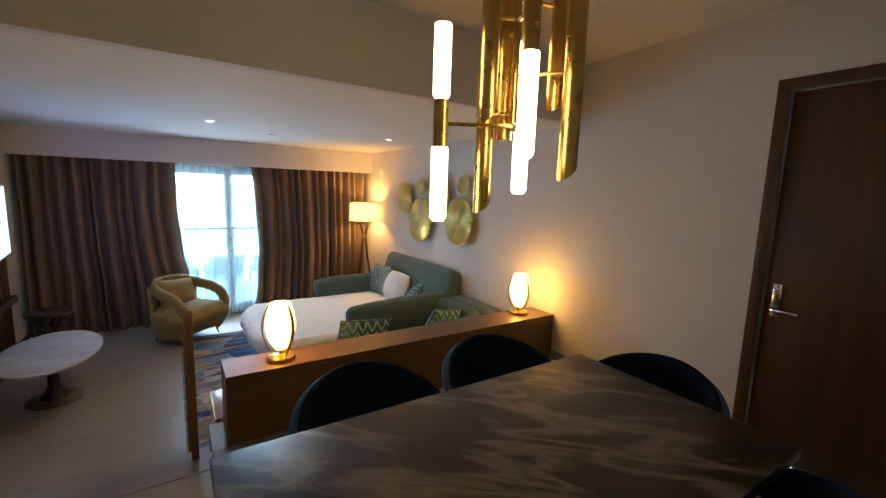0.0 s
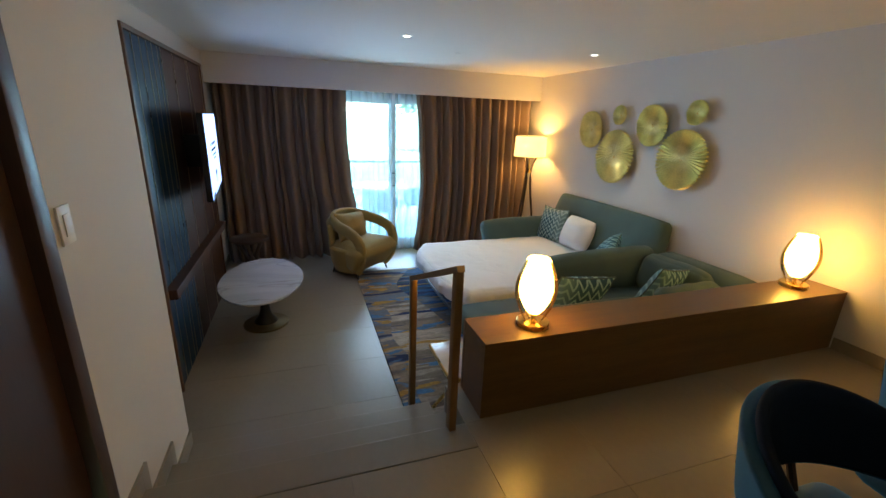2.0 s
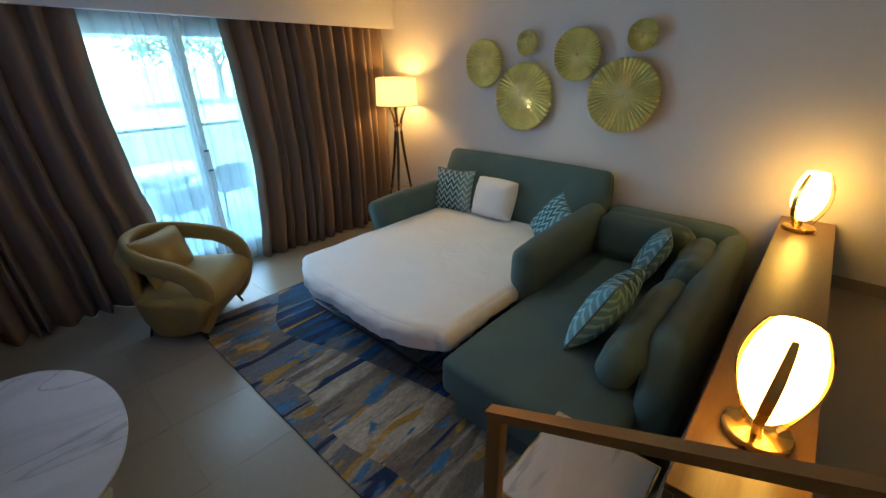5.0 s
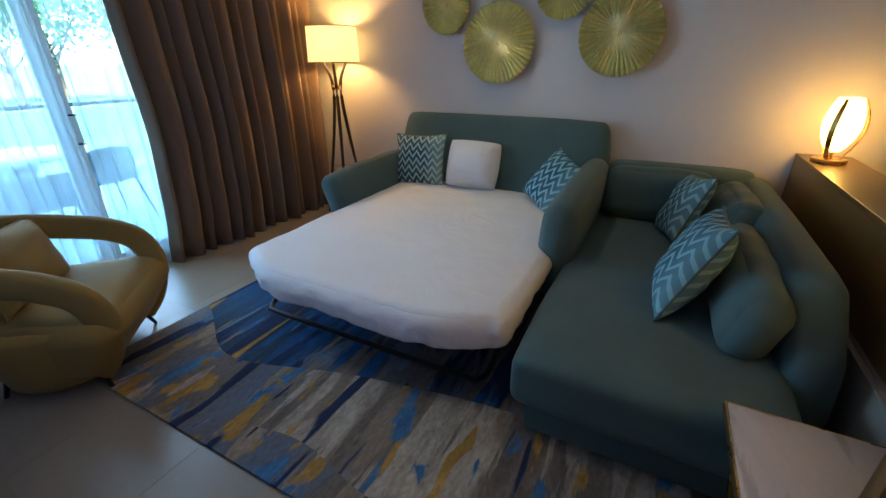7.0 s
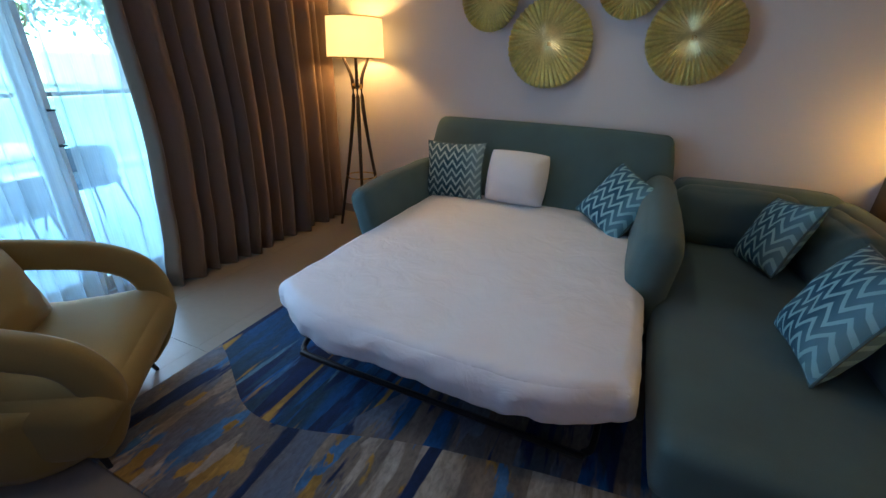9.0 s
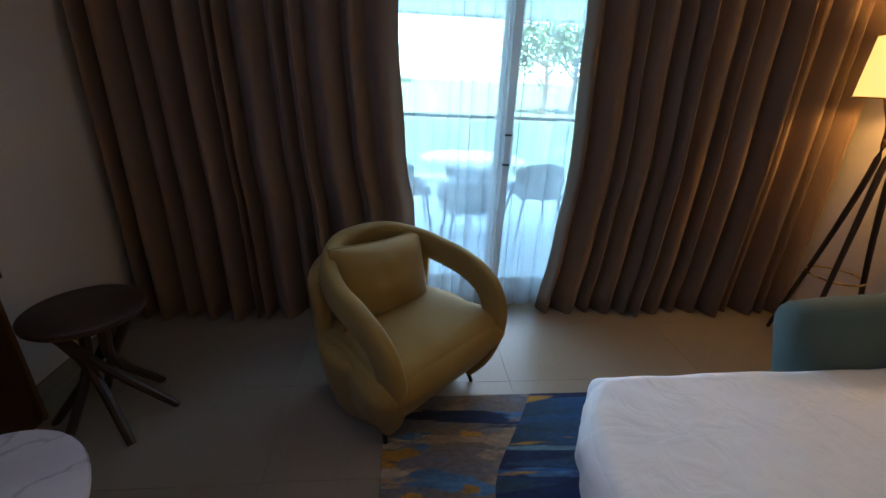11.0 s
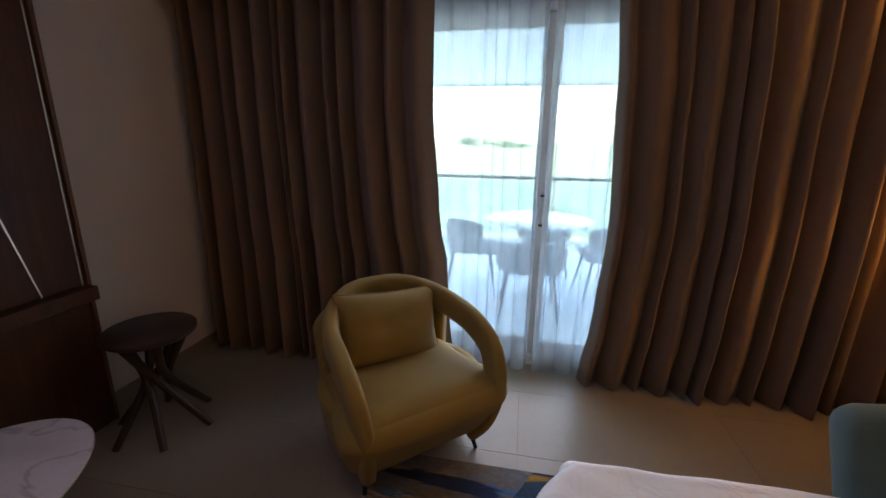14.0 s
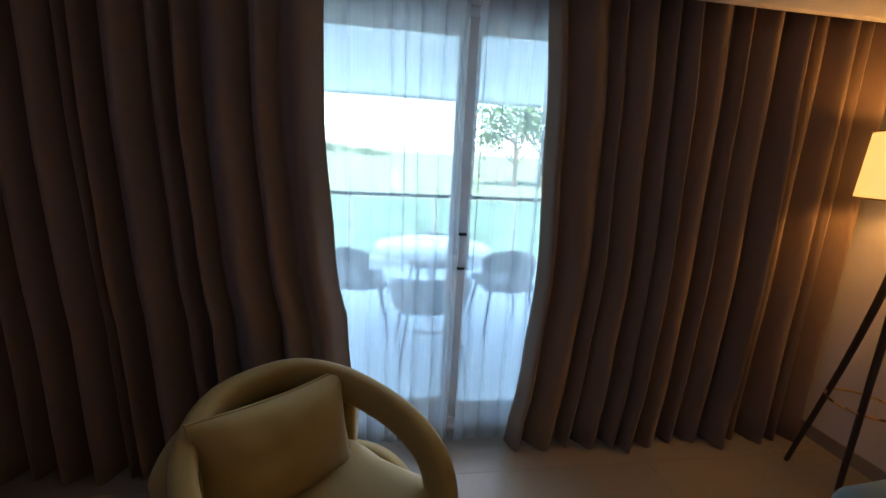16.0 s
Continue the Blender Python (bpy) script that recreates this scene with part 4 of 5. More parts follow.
part("seat_cushion", se, OLIVE, ac, "rounded seat with an upholstered front")
for sx in (-1, 1):
    part("leg", sweep([(0.26 * sx, -0.22, 0.15), (0.292 * sx, -0.27, 0)], 0.017, seg=8, taper=lambda t: 1 - 0.45 * t), BLACK, ac, "tapered black leg")
    part("leg", sweep([(0.20 * sx, 0.16, 0.15), (0.23 * sx, 0.20, 0)], 0.017, seg=8, taper=lambda t: 1 - 0.45 * t), BLACK, ac, "tapered black leg")
pc = thing("armchair_pillow", ac.matrix_world @ pose(-0.01, 0.065, 0.590, -18, 5, 2), "plain olive lumbar pillow on the armchair", "pillow")
part("cover", pillow_mesh(0.55, 0.36, 0.17, seed=7.0), OLIVE, pc)
part("piping", piping_mesh(0.55, 0.36), OLIVE, pc)

# oval marble coffee table
ct = thing("coffee_table", pose(-1.055, 4.85, 0), "oval white marble coffee table on a black pedestal", "coffee table")
top = lathe([(0.0, 0.438), (0.57, 0.438), (0.59, 0.446), (0.595, 0.455), (0.59, 0.462), (0.0, 0.463)], 64, close=False)
for v in top.verts:
    v.co.x *= 0.61
part("tabletop", top, WHITE_MARBLE, ct, "oval white marble top with grey veins")
part("pedestal", lathe([(0.105, 0.026), (0.10, 0.045), (0.06, 0.09), (0.042, 0.15), (0.042, 0.36), (0.06, 0.40), (0.14, 0.432), (0.14, 0.438)], 28), BLACK, ct, "black metal column")
part("base", lathe([(0.20, 0.0), (0.20, 0.014), (0.185, 0.022), (0.06, 0.032), (0.05, 0.04)], 40), DULL_BRASS, ct, "round dull brass foot plate")

# dark round stool table in the corner
so = thing("side_stool", pose(-1.265, 5.985, 0), "small round dark wooden side table on crossed legs", "side table")
part("tabletop", lathe([(0.0, 0.52), (0.195, 0.52), (0.205, 0.530), (0.205, 0.548), (0.195, 0.556), (0.0, 0.556)], 36, close=False), DARKWOOD, so)
for k in range(6):
    a = k * math.pi / 3 + 0.4
    a2 = a + 1.9
    part("leg", sweep(smooth_line([(0.15 * math.cos(a), 0.15 * math.sin(a), 0.525), (0.05 * math.cos(a + 0.8), 0.05 * math.sin(a + 0.8), 0.29), (0.235 * math.cos(a2), 0.235 * math.sin(a2), 0.0)], 5), 0.021, seg=8, taper=lambda t: 1.1 - 0.3 * t), DARKWOOD, so, "bent dark wooden leg")

# wall panelling behind the television
pn = thing("wall_panel", pose(XW, 0, 0), "dark walnut and navy wall panelling with thin metal inlays", "wall panel")
PY0, PY1, PT, PX = PANEL_Y0, PANEL_Y1, 2.345, 0.105
part("backing", box((0.002, PY0, 0.0), (0.08, PY1, PT), 0.002), WALNUT, pn, smooth=False)
part("edge_frame", box((0.002, PY0 - 0.03, 0), (PX + 0.02, PY0, PT + 0.03), 0.003), PANEL_EDGE, pn, "walnut edge board", smooth=False)
part("edge_frame", box((0.002, PY1, 0), (PX + 0.01, PY1 + 0.02, PT + 0.03), 0.003), PANEL_EDGE, pn, smooth=False)
part("edge_frame", box((0.002, PY0, PT), (PX + 0.02, PY1, PT + 0.03), 0.003), PANEL_EDGE, pn, smooth=False)
upper = [PY0, 4.07, 4.21, 4.343, 4.45, 4.57, 4.643, 4.96, 5.375, PY1]
lower = [PY0, 4.07, 4.21, 4.349, 4.422, 4.579, 4.652, 4.967, 5.389, PY1]
LEDGE = 0.72
for edges, z0, z1 in ((upper, LEDGE + 0.05, PT), (lower, 0.0, LEDGE - 0.02)):
    for ya, yb in zip(edges, edges[1:]):
        navy = yb <= 4.66
        part("panel_board", box((0.081, ya + 0.004, z0), (PX, yb - 0.004, z1), 0.003), NAVY if navy else WALNUT, pn, "navy lacquered board" if navy else "dark walnut board", smooth=False)
    for y in edges[1:-1]:
        part("metal_inlay", box((0.081, y - 0.0035, z0), (PX + 0.003, y + 0.0035, z1)), STRIP, pn, "thin metal inlay", smooth=False)
part("metal_inlay", sweep([(PX + 0.001, 5.42, PT), (PX + 0.001, 5.76, LEDGE + 0.05)], 0.0035, 0.003, square=True, up=(1, 0, 0)), STRIP, pn, "thin slanting metal inlay", smooth=False)
part("metal_inlay", box((PX, PY1 - 0.022, LEDGE + 0.05), (PX + 0.003, PY1 - 0.015, PT)), STRIP, pn, smooth=False)
part("ledge", box((0.08, PY0, LEDGE - 0.02), (0.175, PY1, LEDGE + 0.05), 0.004), WALNUT, pn, "projecting walnut ledge", smooth=False)

# television, swung a little out on its bracket
TVA, TVB = Vector((-1.30, 4.460, 0)), Vector((-1.415, 5.59, 0))
ang = math.degrees(math.atan2(TVB.y - TVA.y, TVB.x - TVA.x))
tv = thing("television", pose((TVA.x + TVB.x) / 2, (TVA.y + TVB.y) / 2, 1.255, 0, 0, ang), "flat television swung out on a wall bracket, showing a message", "television")
TW, TH = 1.136, 0.655
part("casing", box((-TW / 2, 0.002, 0), (TW / 2, 0.045, TH), 0.004), BLACK, tv, "slim black casing")
part("bezel", box((-TW / 2 - 0.001, -0.003, -0.001), (TW / 2 + 0.001, 0.004, 0.014), 0.001), BLACK, tv)
part("wall_bracket", box((-0.12, 0.045, 0.22), (0.12, 0.20, 0.48), 0.01), BLACK, tv, "black wall bracket")


def screen_material():
    m = bpy.data.materials.new("screen_picture")
    m.use_nodes = True
    n, l = m.node_tree.nodes, m.node_tree.links
    b = n["Principled BSDF"]
    b.inputs["Base Color"].default_value = (0.01, 0.01, 0.012, 1)
    b.inputs["Roughness"].default_value = 0.25
    co, sp, r = n.new("ShaderNodeTexCoord"), n.new("ShaderNodeSeparateXYZ"), n.new("ShaderNodeValToRGB")
    l.new(co.outputs["Object"], sp.inputs[0])
    mr = n.new("ShaderNodeMapRange")
    mr.inputs[1].default_value, mr.inputs[2].default_value = 0, TH
    l.new(sp.outputs["Z"], mr.inputs[0])
    r.color_ramp.elements[0].color, r.color_ramp.elements[1].color = (0.28, 0.39, 1.0, 1), (0.39, 0.54, 1.0, 1)
    l.new(mr.outputs[0], r.inputs[0])
    l.new(r.outputs[0], b.inputs["Emission Color"])
    b.inputs["Emission Strength"].default_value = 0.235
    return m


scr = part("screen", box((-TW / 2 + 0.008, -0.002, 0.016), (TW / 2 - 0.008, 0.001, TH - 0.008)), screen_material(), tv, "lit pale blue screen", smooth=False)


def words(text, size, x, z, width, slant=0.0, bold=0.0):
    cu = bpy.data.curves.new("lettering", "FONT")
    cu.body, cu.size, cu.align_x, cu.shear, cu.offset = text, size, "CENTER", slant, bold
    cu.extrude = 0.0004
    tmp = bpy.data.objects.new("lettering", cu)
    me = bpy.data.meshes.new_from_object(tmp)
    xs = [v.co.x for v in me.vertices]
    k = width / (max(xs) - min(xs))
    me.transform(Matrix.Translation((x, -0.0035, z)) @ Matrix.Rotation(radians(90), 4, "X") @ Matrix.Diagonal((k, 1, 1, 1)))
    bpy.data.objects.remove(tmp)
    bpy.data.curves.remove(cu)
    me.materials.clear()
    me.materials.append(PHONE_INK)
    o = new("lettering", me)
    o.parent = scr
    return tagged(o, kind="stuff")


O = -TW / 2 + 0.012
words("If you require further", 0.047, O + 0.605, 0.400, 0.462)
words('assistance please dial "0"', 0.047, O + 0.603, 0.353, 0.55)
words("Si necesitas asistencia adicional", 0.032, O + 0.600, 0.312, 0.43, 0.25)
words('por favor marca "0"', 0.032, O + 0.605, 0.280, 0.27, 0.25)
words("PUNTA CANA", 0.017, O + 0.577, 0.086, 0.108)
ic = sweep(smooth_line([(O + 0.268, -0.003, 0.425), (O + 0.245, -0.003, 0.405), (O + 0.252, -0.003, 0.372), (O + 0.288, -0.003, 0.352)], 6), 0.013, 0.0006, seg=8, up=(0, 1, 0), taper=lambda t: 0.4 + 1.0 * abs(t - 0.5))
part("handset_symbol", ic, PHONE_INK, scr)
for r in (0.012, 0.021, 0.030):
    arc = [(O + 0.272 + r * math.cos(a), -0.003, 0.405 + r * math.sin(a)) for a in [-0.3 + 1.9 * k / 10 for k in range(11)]]
    part("signal_arc", sweep(arc, 0.0018, 0.0006, seg=6, up=(0, 1, 0)), PHONE_INK, scr)
oval = [(O + 0.58 + 0.050 * math.cos(a), -0.003, 0.158 + 0.040 * math.sin(a)) for a in [2 * math.pi * k / 32 for k in range(33)]]
lg = sweep(oval, 0.0022, 0.0005, seg=6, up=(0, 1, 0))
part("emblem", lg, PHONE_INK, scr, "plain dark oval emblem on the screen")
for k in range(8):
    x = O + 0.494 + 0.0215 * k
    part("emblem_bar", box((x, -0.0038, 0.153 + 0.002 * (k % 2)), (x + (0.017 if k != 3 else 0.012), -0.0024, 0.178 - 0.003 * (k % 3)), 0.0004), PHONE_INK, scr)
plate = [(O + 0.58 + 0.067 * max(-1, min(1, 1.25 * math.cos(a))), -0.003, 0.134 + 0.014 * math.sin(a)) for a in [2 * math.pi * k / 32 for k in range(33)]]
part("emblem_plate", sweep(plate, 0.0016, 0.0005, seg=6, up=(0, 1, 0)), PHONE_INK, scr)
part("emblem_bar", box((O + 0.535, -0.0034, 0.129), (O + 0.625, -0.0026, 0.139), 0.0004), PHONE_INK, scr)
part("banner", box((O + 0.035, -0.0032, 0.017), (O + 0.25, -0.0022, 0.046)), material("banner_grey", (0.10, 0.12, 0.22), 0.5, vary=0.05), scr, "grey banner in the screen's corner")

# six fluted gold discs
for y, z, r, tilt, seed in ((5.365, 1.888, 0.215, -4, 1), (4.90, 1.594, 0.298, 3, 2), (4.895, 2.052, 0.105, 0, 3), (4.415, 1.95, 0.205, -3, 4), (3.995, 1.64, 0.282, 2, 5), (3.913, 2.066, 0.110, 3, 6)):
    d = thing("wall_disc", pose(XE, y, z, 0, tilt, 0), "round fluted gold metal wall ornament", "wall ornament", "gold discs on the wall")
    rnd = random.Random(seed)
    ribs = 46 if r > 0.15 else 36
    dm = bmesh.new()
    cy, cz = rnd.uniform(-0.15, 0.15) * r, rnd.uniform(-0.15, 0.15) * r
    rings = []
    for q in (0.03, 0.14, 0.28, 0.42, 0.54, 0.7, 0.86, 0.96, 1.0):
        ring = []
        for k in range(ribs * 2):
            a = math.pi * k / ribs
            lift = (0.006 * q + 0.020 * max(0, q - 0.38)) * (r / 0.3) ** 0.5 * (1 if k % 2 else -1) + 0.005 * noise.noise(Vector((math.cos(a) * 1.5, math.sin(a) * 1.5, seed + q)))
            dish = -0.055 - 0.022 * q * q + (0.012 if q == 1.0 else 0)
            ring.append(dm.verts.new((dish + lift, cy * (1 - q) + r * q * math.cos(a), cz * (1 - q) + r * q * math.sin(a))))
        rings.append(ring)
    for a, c in zip(rings, rings[1:]):
        for k in range(ribs * 2):
            k2 = (k + 1) % (ribs * 2)
            dm.faces.new((a[k], a[k2], c[k2], c[k]))
    dm.faces.new(rings[0])
    bmesh.ops.recalc_face_normals(dm, faces=dm.faces[:])
    o = part("disc", dm, GOLD_LEAF, d, smooth=False)
    sd = o.modifiers.new("metal", "SOLIDIFY")
    sd.thickness = 0.003
    part("hanger", box((-0.055, -0.015, -0.015), (-0.001, 0.015, 0.015), 0.003), BRASS, d)

# tripod floor lamp
fl = thing("floor_lamp", pose(*FLOOR_LAMP, 0), "lit floor lamp with a cream drum shade on three dark legs", "floor lamp")
sh = lathe([(0.232, 1.465), (0.222, 1.755)], 40, close=False)
o = part("shade", sh, SHADE, fl, "glowing cream drum shade")
s = o.modifiers.new("thick", "SOLIDIFY")
s.thickness = 0.003
for z, r in ((1.465, 0.233), (1.755, 0.223)):
    part("shade_rim", sweep([(r * math.cos(a), r * math.sin(a), z) for a in [2 * math.pi * k / 40 for k in range(41)]], 0.004, seg=6), BRASS, fl)
for k, a in enumerate((1.95, 3.75, 5.6)):
    ca, sa = math.cos(a), math.sin(a)
    part("leg", sweep(smooth_line([(0.105 * ca, 0.105 * sa, 1.47), (0.035 * ca, 0.035 * sa, 1.24), (0.085 * ca, 0.085 * sa, 0.75), (0.215 * ca, 0.215 * sa, 0.0)], 5), 0.014, seg=8, taper=lambda t: 0.85 + 0.35 * (1 - abs(2 * t - 1))), DARKWOOD, fl, "slim dark wooden leg")
part("collar", lathe([(0.030, 1.225), (0.042, 1.23), (0.042, 1.265), (0.030, 1.27)], 20), BRASS, fl, "brass collar")
part("ring", sweep([(0.135 * math.cos(a), 0.135 * math.sin(a), 0.48) for a in [2 * math.pi * k / 36 for k in range(37)]], 0.006, seg=8), BRASS, fl, "thin brass ring joining the legs")
part("stem", lathe([(0.008, 1.265), (0.008, 1.56), (0.02, 1.565), (0.02, 1.60)], 12), BRASS, fl)
cord = smooth_line([(FLOOR_LAMP[0] + 0.05, FLOOR_LAMP[1] - 0.1, 0.006), (2.50, 6.22, 0.006), (2.62, 6.12, 0.006), (2.74, 6.2, 0.006), (2.80, 6.3, 0.02)], 6)
tagged(finish("lamp_cord", sweep(cord, 0.004, seg=6), PLASTIC, None, "", True), "thin pale lamp cord lying on the floor", "cord")


# console with two globe lamps
co = thing("console", pose(0, 0, 0), "long dark wooden console dividing the two floor levels", "console")
CX0, CY0, CY1, CZ = 0.13, 2.505, 2.79, 0.905
part("top", box((CX0, CY0, CZ - 0.025), (XE - 0.003, CY1, CZ), 0.003), CONSOLE_WOOD, co, "polished wooden top", smooth=False)
part("front_panel", box((CX0, CY0 + 0.002, UP + 0.002), (XE - 0.003, CY0 + 0.025, CZ - 0.026), 0.002), CONSOLE_WOOD, co, smooth=False)
part("rear_panel", box((CX0, CY1 - 0.025, UP + 0.002), (XE - 0.003, CY1 - 0.002, CZ - 0.026), 0.002), CONSOLE_WOOD, co, smooth=False)
part("end_panel", box((CX0 + 0.001, CY0 + 0.026, UP + 0.002), (CX0 + 0.025, CY1 - 0.026, CZ - 0.026), 0.002), CONSOLE_WOOD, co, smooth=False)
setting("wall_under_console", box((0.052, 2.802, 0.0), (XE, 2.825, UP - 0.002), 0.002), TILE, "beige tile facing of the raised floor")


def globe_lamp(m):
    t = thing("table_lamp", m, "lit white glass globe lamp held by curved brass ribs", "table lamp", "globe lamps on the console")
    part("base", lathe([(0.084, 0.0), (0.086, 0.003), (0.086, 0.021), (0.082, 0.025), (0.02, 0.025), (0.012, 0.03)], 36), BRASS, t, "round brass base")
    part("stem", lathe([(0.012, 0.024), (0.012, 0.06), (0.03, 0.066), (0.03, 0.072)], 16), BRASS, t)
    pr = [(0.034, 0.070), (0.056, 0.100), (0.077, 0.145), (0.088, 0.195), (0.089, 0.240), (0.079, 0.305), (0.062, 0.354), (0.056, 0.366), (0.0, 0.368)]
    part("globe", lathe(pr, 36, close=False), GLOBE, t, "glowing white glass globe")
    for k in range(3):
        a0 = k * math.pi * 2 / 3
        pts = []
        for i in range(19):
            f = i / 18
            z = 0.026 + 0.335 * f
            r = 0.036 + 0.074 * math.sin(math.pi * (0.05 + 0.80 * f)) ** 1.1
            a = a0 + 0.14 * (f - 0.5)
            pts.append((r * math.cos(a), r * math.sin(a), z))
        lf = sweep(pts, 0.012, 0.0028, square=True, up=(math.cos(a0), math.sin(a0), 0.05), taper=lambda s: 0.6 + 0.55 * math.sin(math.pi * s) ** 0.7)
        part("rib", lf, BRASS, t, "curved brass rib", smooth=False)
    return t


gl = globe_lamp(pose(*LAMP_W, CZ, 0, 0, 57))
copy_thing(gl, pose(*LAMP_E, CZ, 0, 0, 27))

# hand rail at the steps
hr = thing("handrail", pose(0, 0, 0), "bronze-brown square metal handrail beside the steps", "handrail")
RX = -0.045
A, B = Vector((RX, 3.19, 1.000)), Vector((RX + 0.012, 2.49, 1.305))
part("post", box((RX - 0.018, 3.165, 0.0), (RX + 0.018, 3.215, 0.995), 0.004), BRONZE, hr)
part("post", box((RX - 0.006, 2.465, UP), (RX + 0.030, 2.515, 1.305), 0.004), BRONZE, hr)
part("rail", sweep([A + (A - B).normalized() * 0.028, B - (A - B).normalized() * 0.028], 0.018, 0.014, square=True), BRONZE, hr, smooth=False)

# marble side table by the chaise
s2 = thing("side_table", pose(0, 0, 0), "square white marble side table on slim brass legs", "side table")
SX0, SX1, SY0, SY1, SZ = 0.095, 0.560, 2.85, 3.26, 0.495
part("tabletop", box((SX0, SY0, SZ - 0.018), (SX1, SY1, SZ), 0.003), WHITE_MARBLE, s2, "white marble top")
rim = bmesh.new()
for lo, hi in (((SX0 - 0.006, SY0 - 0.006, SZ - 0.028), (SX1 + 0.006, SY0 - 0.001, SZ - 0.002)), ((SX0 - 0.006, SY1 + 0.001, SZ - 0.028), (SX1 + 0.006, SY1 + 0.006, SZ - 0.002)), ((SX0 - 0.006, SY0, SZ - 0.028), (SX0 - 0.001, SY1, SZ - 0.002)), ((SX1 + 0.001, SY0, SZ - 0.028), (SX1 + 0.006, SY1, SZ - 0.002))):
    box(lo, hi, bm=rim)
part("rim", rim, BRASS, s2, "thin brass rim", smooth=False)
for y in (SY0 + 0.02, SY1 - 0.02):
    part("leg", sweep([(SX0 + 0.02, y, SZ - 0.02), (SX1 - 0.02, y, 0.014)], 0.008, square=True, up=(0, 1, 0)), BRASS, s2, smooth=False)
    part("leg", sweep([(SX1 - 0.02, y + 0.017 * (1 if y < 3.1 else -1), SZ - 0.02), (SX0 + 0.02, y + 0.017 * (1 if y < 3.1 else -1), 0.014)], 0.008, square=True, up=(0, 1, 0)), BRASS, s2, smooth=False)

# ---- dining space on the raised floor ----
dt = thing("dining_table", pose(0, 0, UP), "rectangular dining table with a dark brown marble top", "dining table")
part("tabletop", box((-0.02, 0.37, 0.715), (1.555, 1.23, 0.755), 0.004), DARK_MARBLE, dt, "dark brown veined marble top")
for x in (0.40, 1.22):
    part("leg", box((x - 0.05, 0.60, 0.0), (x + 0.05, 1.02, 0.715), 0.008), BLACK, dt)


def dining_chair(m):
    c = thing("dining_chair", m, "teal velvet barrel-backed dining chair, navy inside, dark wooden legs", "dining chair", "chairs round the dining table")
    part("seat", soft((-0.235, -0.23, 0.40), (0.235, 0.22, 0.485), 0.045, 10, 0.012), VELVET, c, "padded velvet seat")
    bm = bmesh.new()
    rows = []
    for k in range(7):
        f = k / 6
        row = []
        for i in range(33):
            a = -1.85 + 3.7 * i / 32
            q = (abs(a) / 1.85) ** 1.8
            lo, hi = 0.565 + 0.02 * q, 0.797 - 0.17 * q
            g = 0.255 + 0.03 * f
            row.append(bm.verts.new((g * 1.04 * math.sin(a), g * math.cos(a) - 0.0, lo + (hi - lo) * f)))
        rows.append(row)
    for a, d in zip(rows, rows[1:]):
        for i in range(32):
            bm.faces.new((a[i], a[i + 1], d[i + 1], d[i]))
    o = part("backrest", bm, VELVET, c, "curved teal velvet back")
    s = o.modifiers.new("padding", "SOLIDIFY")
    s.thickness, s.offset = 0.045, 0
    v = o.modifiers.new("soft_edge", "BEVEL")
    v.width, v.segments = 0.018, 3
    inner = bmesh.new()
    rows = []
    for k in range(6):
        f = k / 5
        row = []
        for i in range(29):
            a = -1.72 + 3.44 * i / 28
            q = (abs(a) / 1.85) ** 1.8
            lo, hi = 0.580 + 0.02 * q, 0.818 - 0.17 * q
            g = 0.232 + 0.034 * f + 0.006 * math.sin(math.pi * f)
            row.append(inner.verts.new((g * 1.04 * math.sin(a), g * math.cos(a), lo + (hi - lo) * f)))
        rows.append(row)
    for a, d in zip(rows, rows[1:]):
        for i in range(28):
            inner.faces.new((a[i], a[i + 1], d[i + 1], d[i]))
    o = part("inner_back", inner, LINING, c, "dark navy inner back")
    s = o.modifiers.new("padding", "SOLIDIFY")
    s.thickness, s.offset = 0.026, 0
    v = o.modifiers.new("soft_edge", "BEVEL")
    v.width, v.segments = 0.010, 3
    for sx in (-1, 1):
        part("leg", sweep([(0.285 * sx, 0.03, 0.70), (0.27 * sx, 0.03, 0.40), (0.25 * sx, 0.20, 0.0)], 0.018, seg=8, taper=lambda t: 1 - 0.35 * t), DARKWOOD, c, "dark wooden leg")
        part("leg", sweep([(0.235 * sx, -0.16, 0.44), (0.24 * sx, -0.21, 0.0)], 0.018, seg=8, taper=lambda t: 1 - 0.35 * t), DARKWOOD, c, "dark wooden leg")
        part("back_support", sweep([(0.10 * sx, 0.20, 0.43), (0.10 * sx, 0.262, 0.60)], 0.012, seg=8), DARKWOOD, c)
    return c


dc = dining_chair(pose(0.52, 1.25, UP, 0, 0, 3))
copy_thing(dc, pose(1.155, 1.27, UP, 0, 0, -4))
copy_thing(dc, pose(1.49, 0.88, UP, 0, 0, -88))
copy_thing(dc, pose(1.20, 0.42, UP, 0, 0, 178))

# chandelier of brass and frosted tubes
cl = thing("chandelier", pose(-0.02, -0.12, 0), "brass chandelier of hanging tubes with lit frosted ends", "chandelier")
CCX, CCY = 0.80, 1.06
part("canopy", lathe([(0.09, 3.035), (0.09, 3.06)], 28, at=(CCX, CCY, 0)), BRASS, cl, "round brass ceiling plate")
part("stem", sweep([(CCX, CCY, 3.04), (CCX, CCY, 2.20)], 0.011, seg=10), BRASS, cl)


def tube(x, y, z0, z1, r, cut=0.0):
    b = lathe([(r * 0.8, z0), (r, z0), (r, z1), (r * 0.8, z1)], 20, at=(x, y, 0))
    if cut:
        for v in b.verts:
            if v.co.z < z0 + 0.001:
                v.co.z += cut * ((v.co.x - x) / r + 1)
    return b


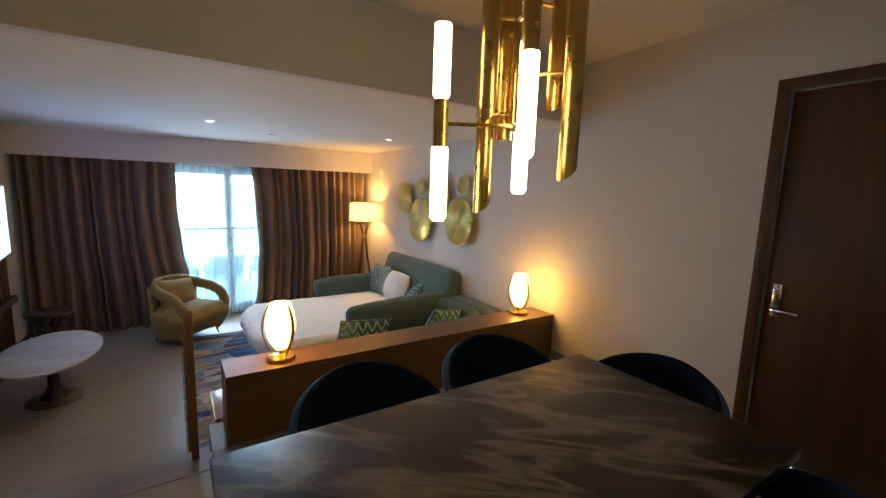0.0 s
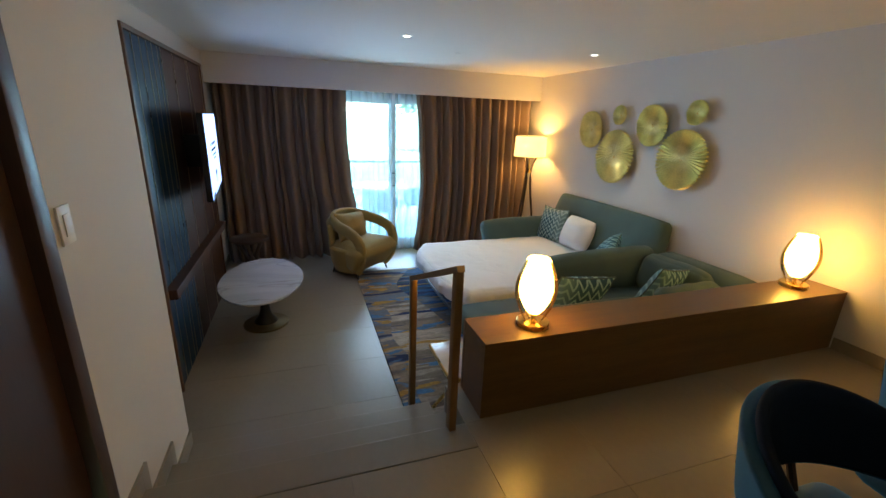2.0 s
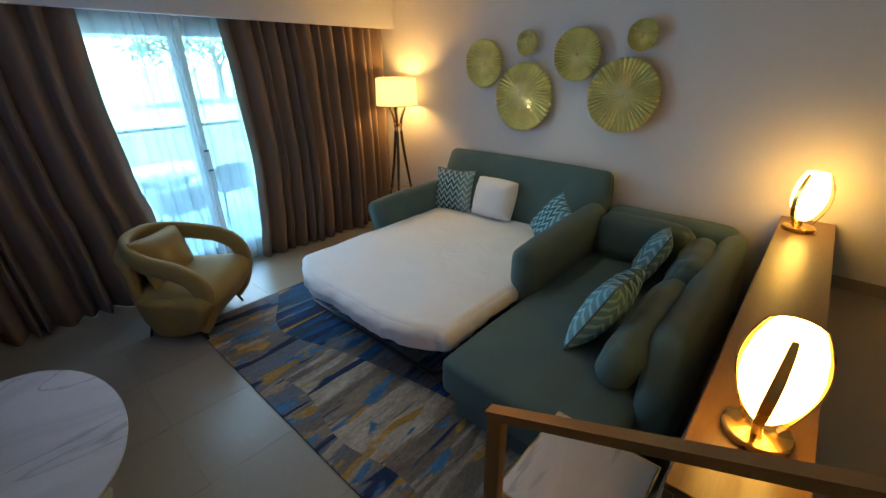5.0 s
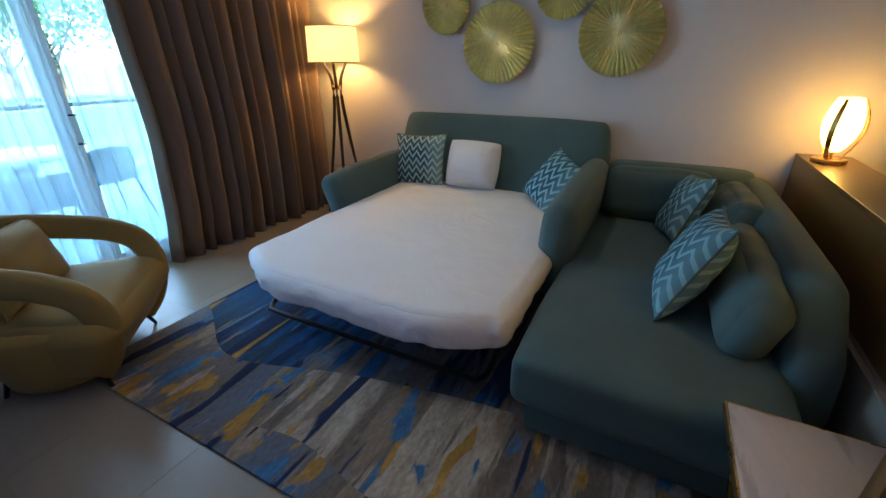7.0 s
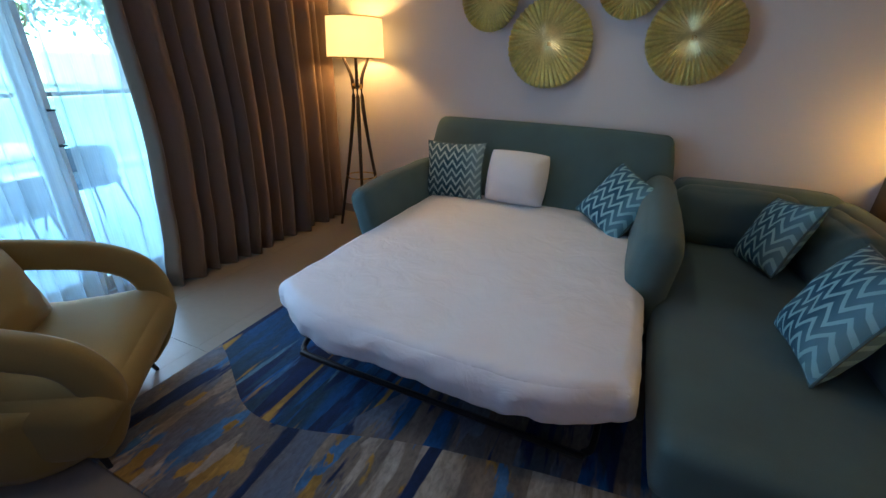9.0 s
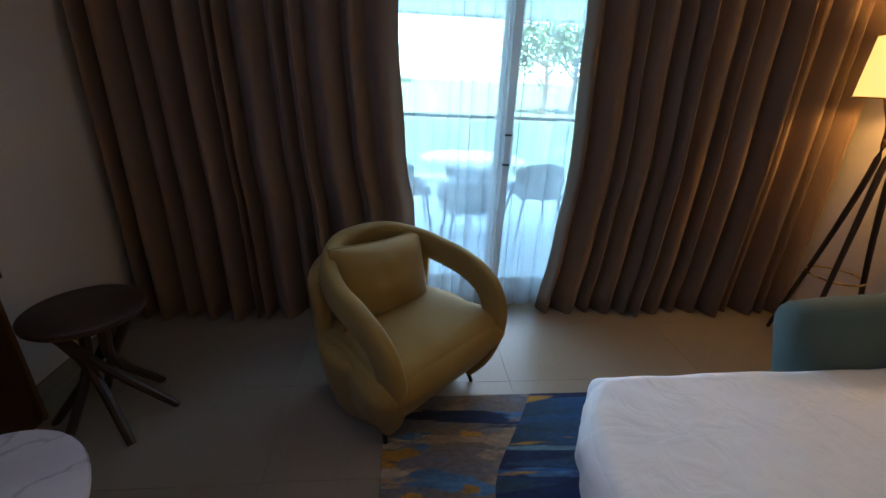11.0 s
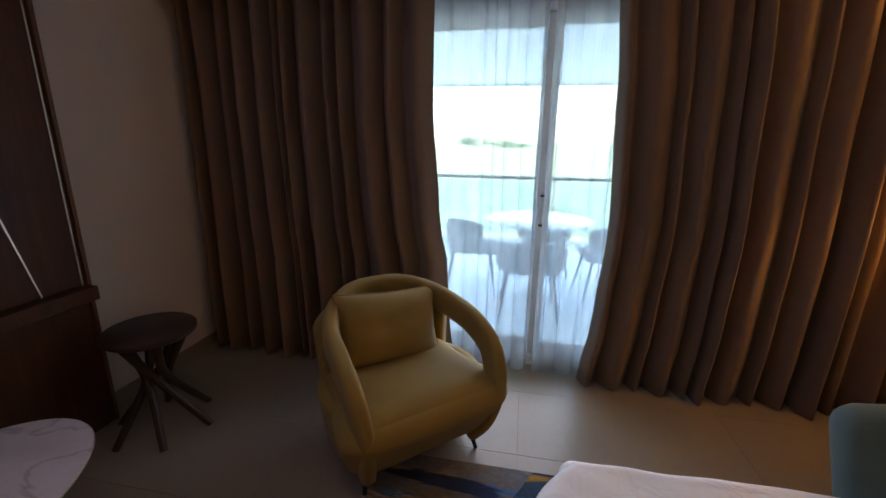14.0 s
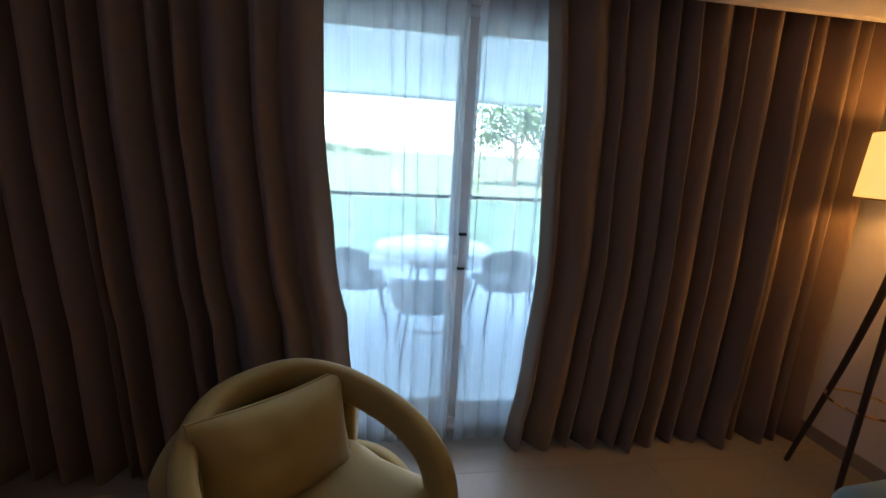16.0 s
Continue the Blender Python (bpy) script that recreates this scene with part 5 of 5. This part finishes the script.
for x, y, whites, brass in ((0.625, 1.18, ((1.905, 2.125), (2.262, 2.47)), (2.125, 2.262)), (0.895, 1.12, ((1.995, 2.19), (2.30, 2.46)), (2.19, 2.30)), (0.745, 0.945, ((2.09, 2.36),), (2.36, 2.60))):
    part("brass_sleeve", tube(x, y, *brass, 0.0225), BRASS, cl, "brass sleeve")
    for z0, z1 in whites:
        part("frosted_tube", lathe([(0.0, z0), (0.016, z0), (0.025, z0 + 0.012), (0.025, z1), (0.018, z1)], 20, at=(x, y, 0), close=False), TUBE, cl, "lit frosted glass tube")
    zb = sum(brass) / 2
    part("arm", sweep([(x, y, zb), (CCX, CCY, zb)], 0.006, seg=8), BRASS, cl)
for x, y, z0, z1, cut in ((0.775, 1.16, 1.93, 2.36, 0.02), (0.735, 1.10, 2.19, 2.62, 0.03), (0.825, 1.13, 2.16, 2.66, 0.0), (0.90, 0.93, 2.035, 2.62, 0.025), (0.93, 1.02, 2.24, 2.62, 0.02)):
    part("brass_tube", tube(x, y, z0, z1, 0.027, cut), BRASS, cl, "slant-cut brass tube")
    part("arm", sweep([(x, y, z0 + 0.30), (CCX, CCY, z0 + 0.30)], 0.006, seg=8), BRASS, cl)

# small fixtures
sw = thing("light_switch", pose(XN, 2.40, 1.58), "white rectangular light switch on the wall", "light switch")
part("plate", box((0.0, -0.037, -0.058), (0.008, 0.037, 0.058), 0.003), PLASTIC, sw)
part("rocker", box((0.008, -0.017, -0.033), (0.012, 0.017, 0.033), 0.002), PLASTIC, sw)
for x, y in DOWNLIGHTS:
    dl = thing("downlight", pose(x, y, CEILING), "small round recessed ceiling downlight", "downlight", "downlights in the lower ceiling")
    part("trim_ring", lathe([(0.030, -0.001), (0.030, -0.006), (0.048, -0.004), (0.048, -0.001)], 28, close=False), PLASTIC, dl)
    part("lens", lathe([(0.0, -0.003), (0.030, -0.003), (0.030, -0.001)], 24, close=False), SPOT, dl)
sd = thing("smoke_detector", pose(0.95, 5.3, CEILING), "small white ceiling sprinkler cap", "sprinkler cap")
part("cap", lathe([(0.035, -0.001), (0.035, -0.006), (0.028, -0.010), (0.0, -0.011)], 24, close=False), PLASTIC, sd)

# ---- floor tiles ----
JX = [-1.63 - 1.10, -1.63, -0.53, 0.57, 1.67, 2.77, 3.87]


def lay(parent, x0, x1, y0, y1, top, ys, seed):
    rnd = random.Random(seed)
    shared = {}
    for ya, yb in zip(ys, ys[1:]):
        for xa, xb in zip(JX, JX[1:]):
            a, c, d, e = max(xa, x0), min(xb, x1), max(ya, y0), min(yb, y1)
            if c - a < 0.02 or e - d < 0.02:
                continue
            key = (round(c - a, 3), round(e - d, 3))
            if key not in shared:
                bm = box((-(c - a) / 2 + 0.0006, -(e - d) / 2 + 0.0006, -0.0055), ((c - a) / 2 - 0.0006, (e - d) / 2 - 0.0006, 0.0), 0.0006, 1)
                me = bpy.data.meshes.new("tile")
                bm.to_mesh(me)
                bm.free()
                me.materials.append(TILE)
                shared[key] = me
            t = new("tile", shared[key])
            t.parent = parent
            t.location = ((a + c) / 2, (d + e) / 2, top - rnd.uniform(0, 0.0004))


lay(bpy.data.objects["floor"], XW, XE, Y1 - 0.02, NW, 0.0, [2.90 + 0.54 * k for k in range(9)], 1)
lay(bpy.data.objects["floor_upper"], XN, 0.05, SOUTH, Y3 - 0.162, UP, [2.50 - 0.54 * k for k in range(8, -1, -1)] + [2.6], 2)
lay(bpy.data.objects["floor_upper_east"], 0.05, XE, SOUTH, 2.80, UP, [2.50 - 0.54 * k for k in range(8, -1, -1)] + [3.04], 3)
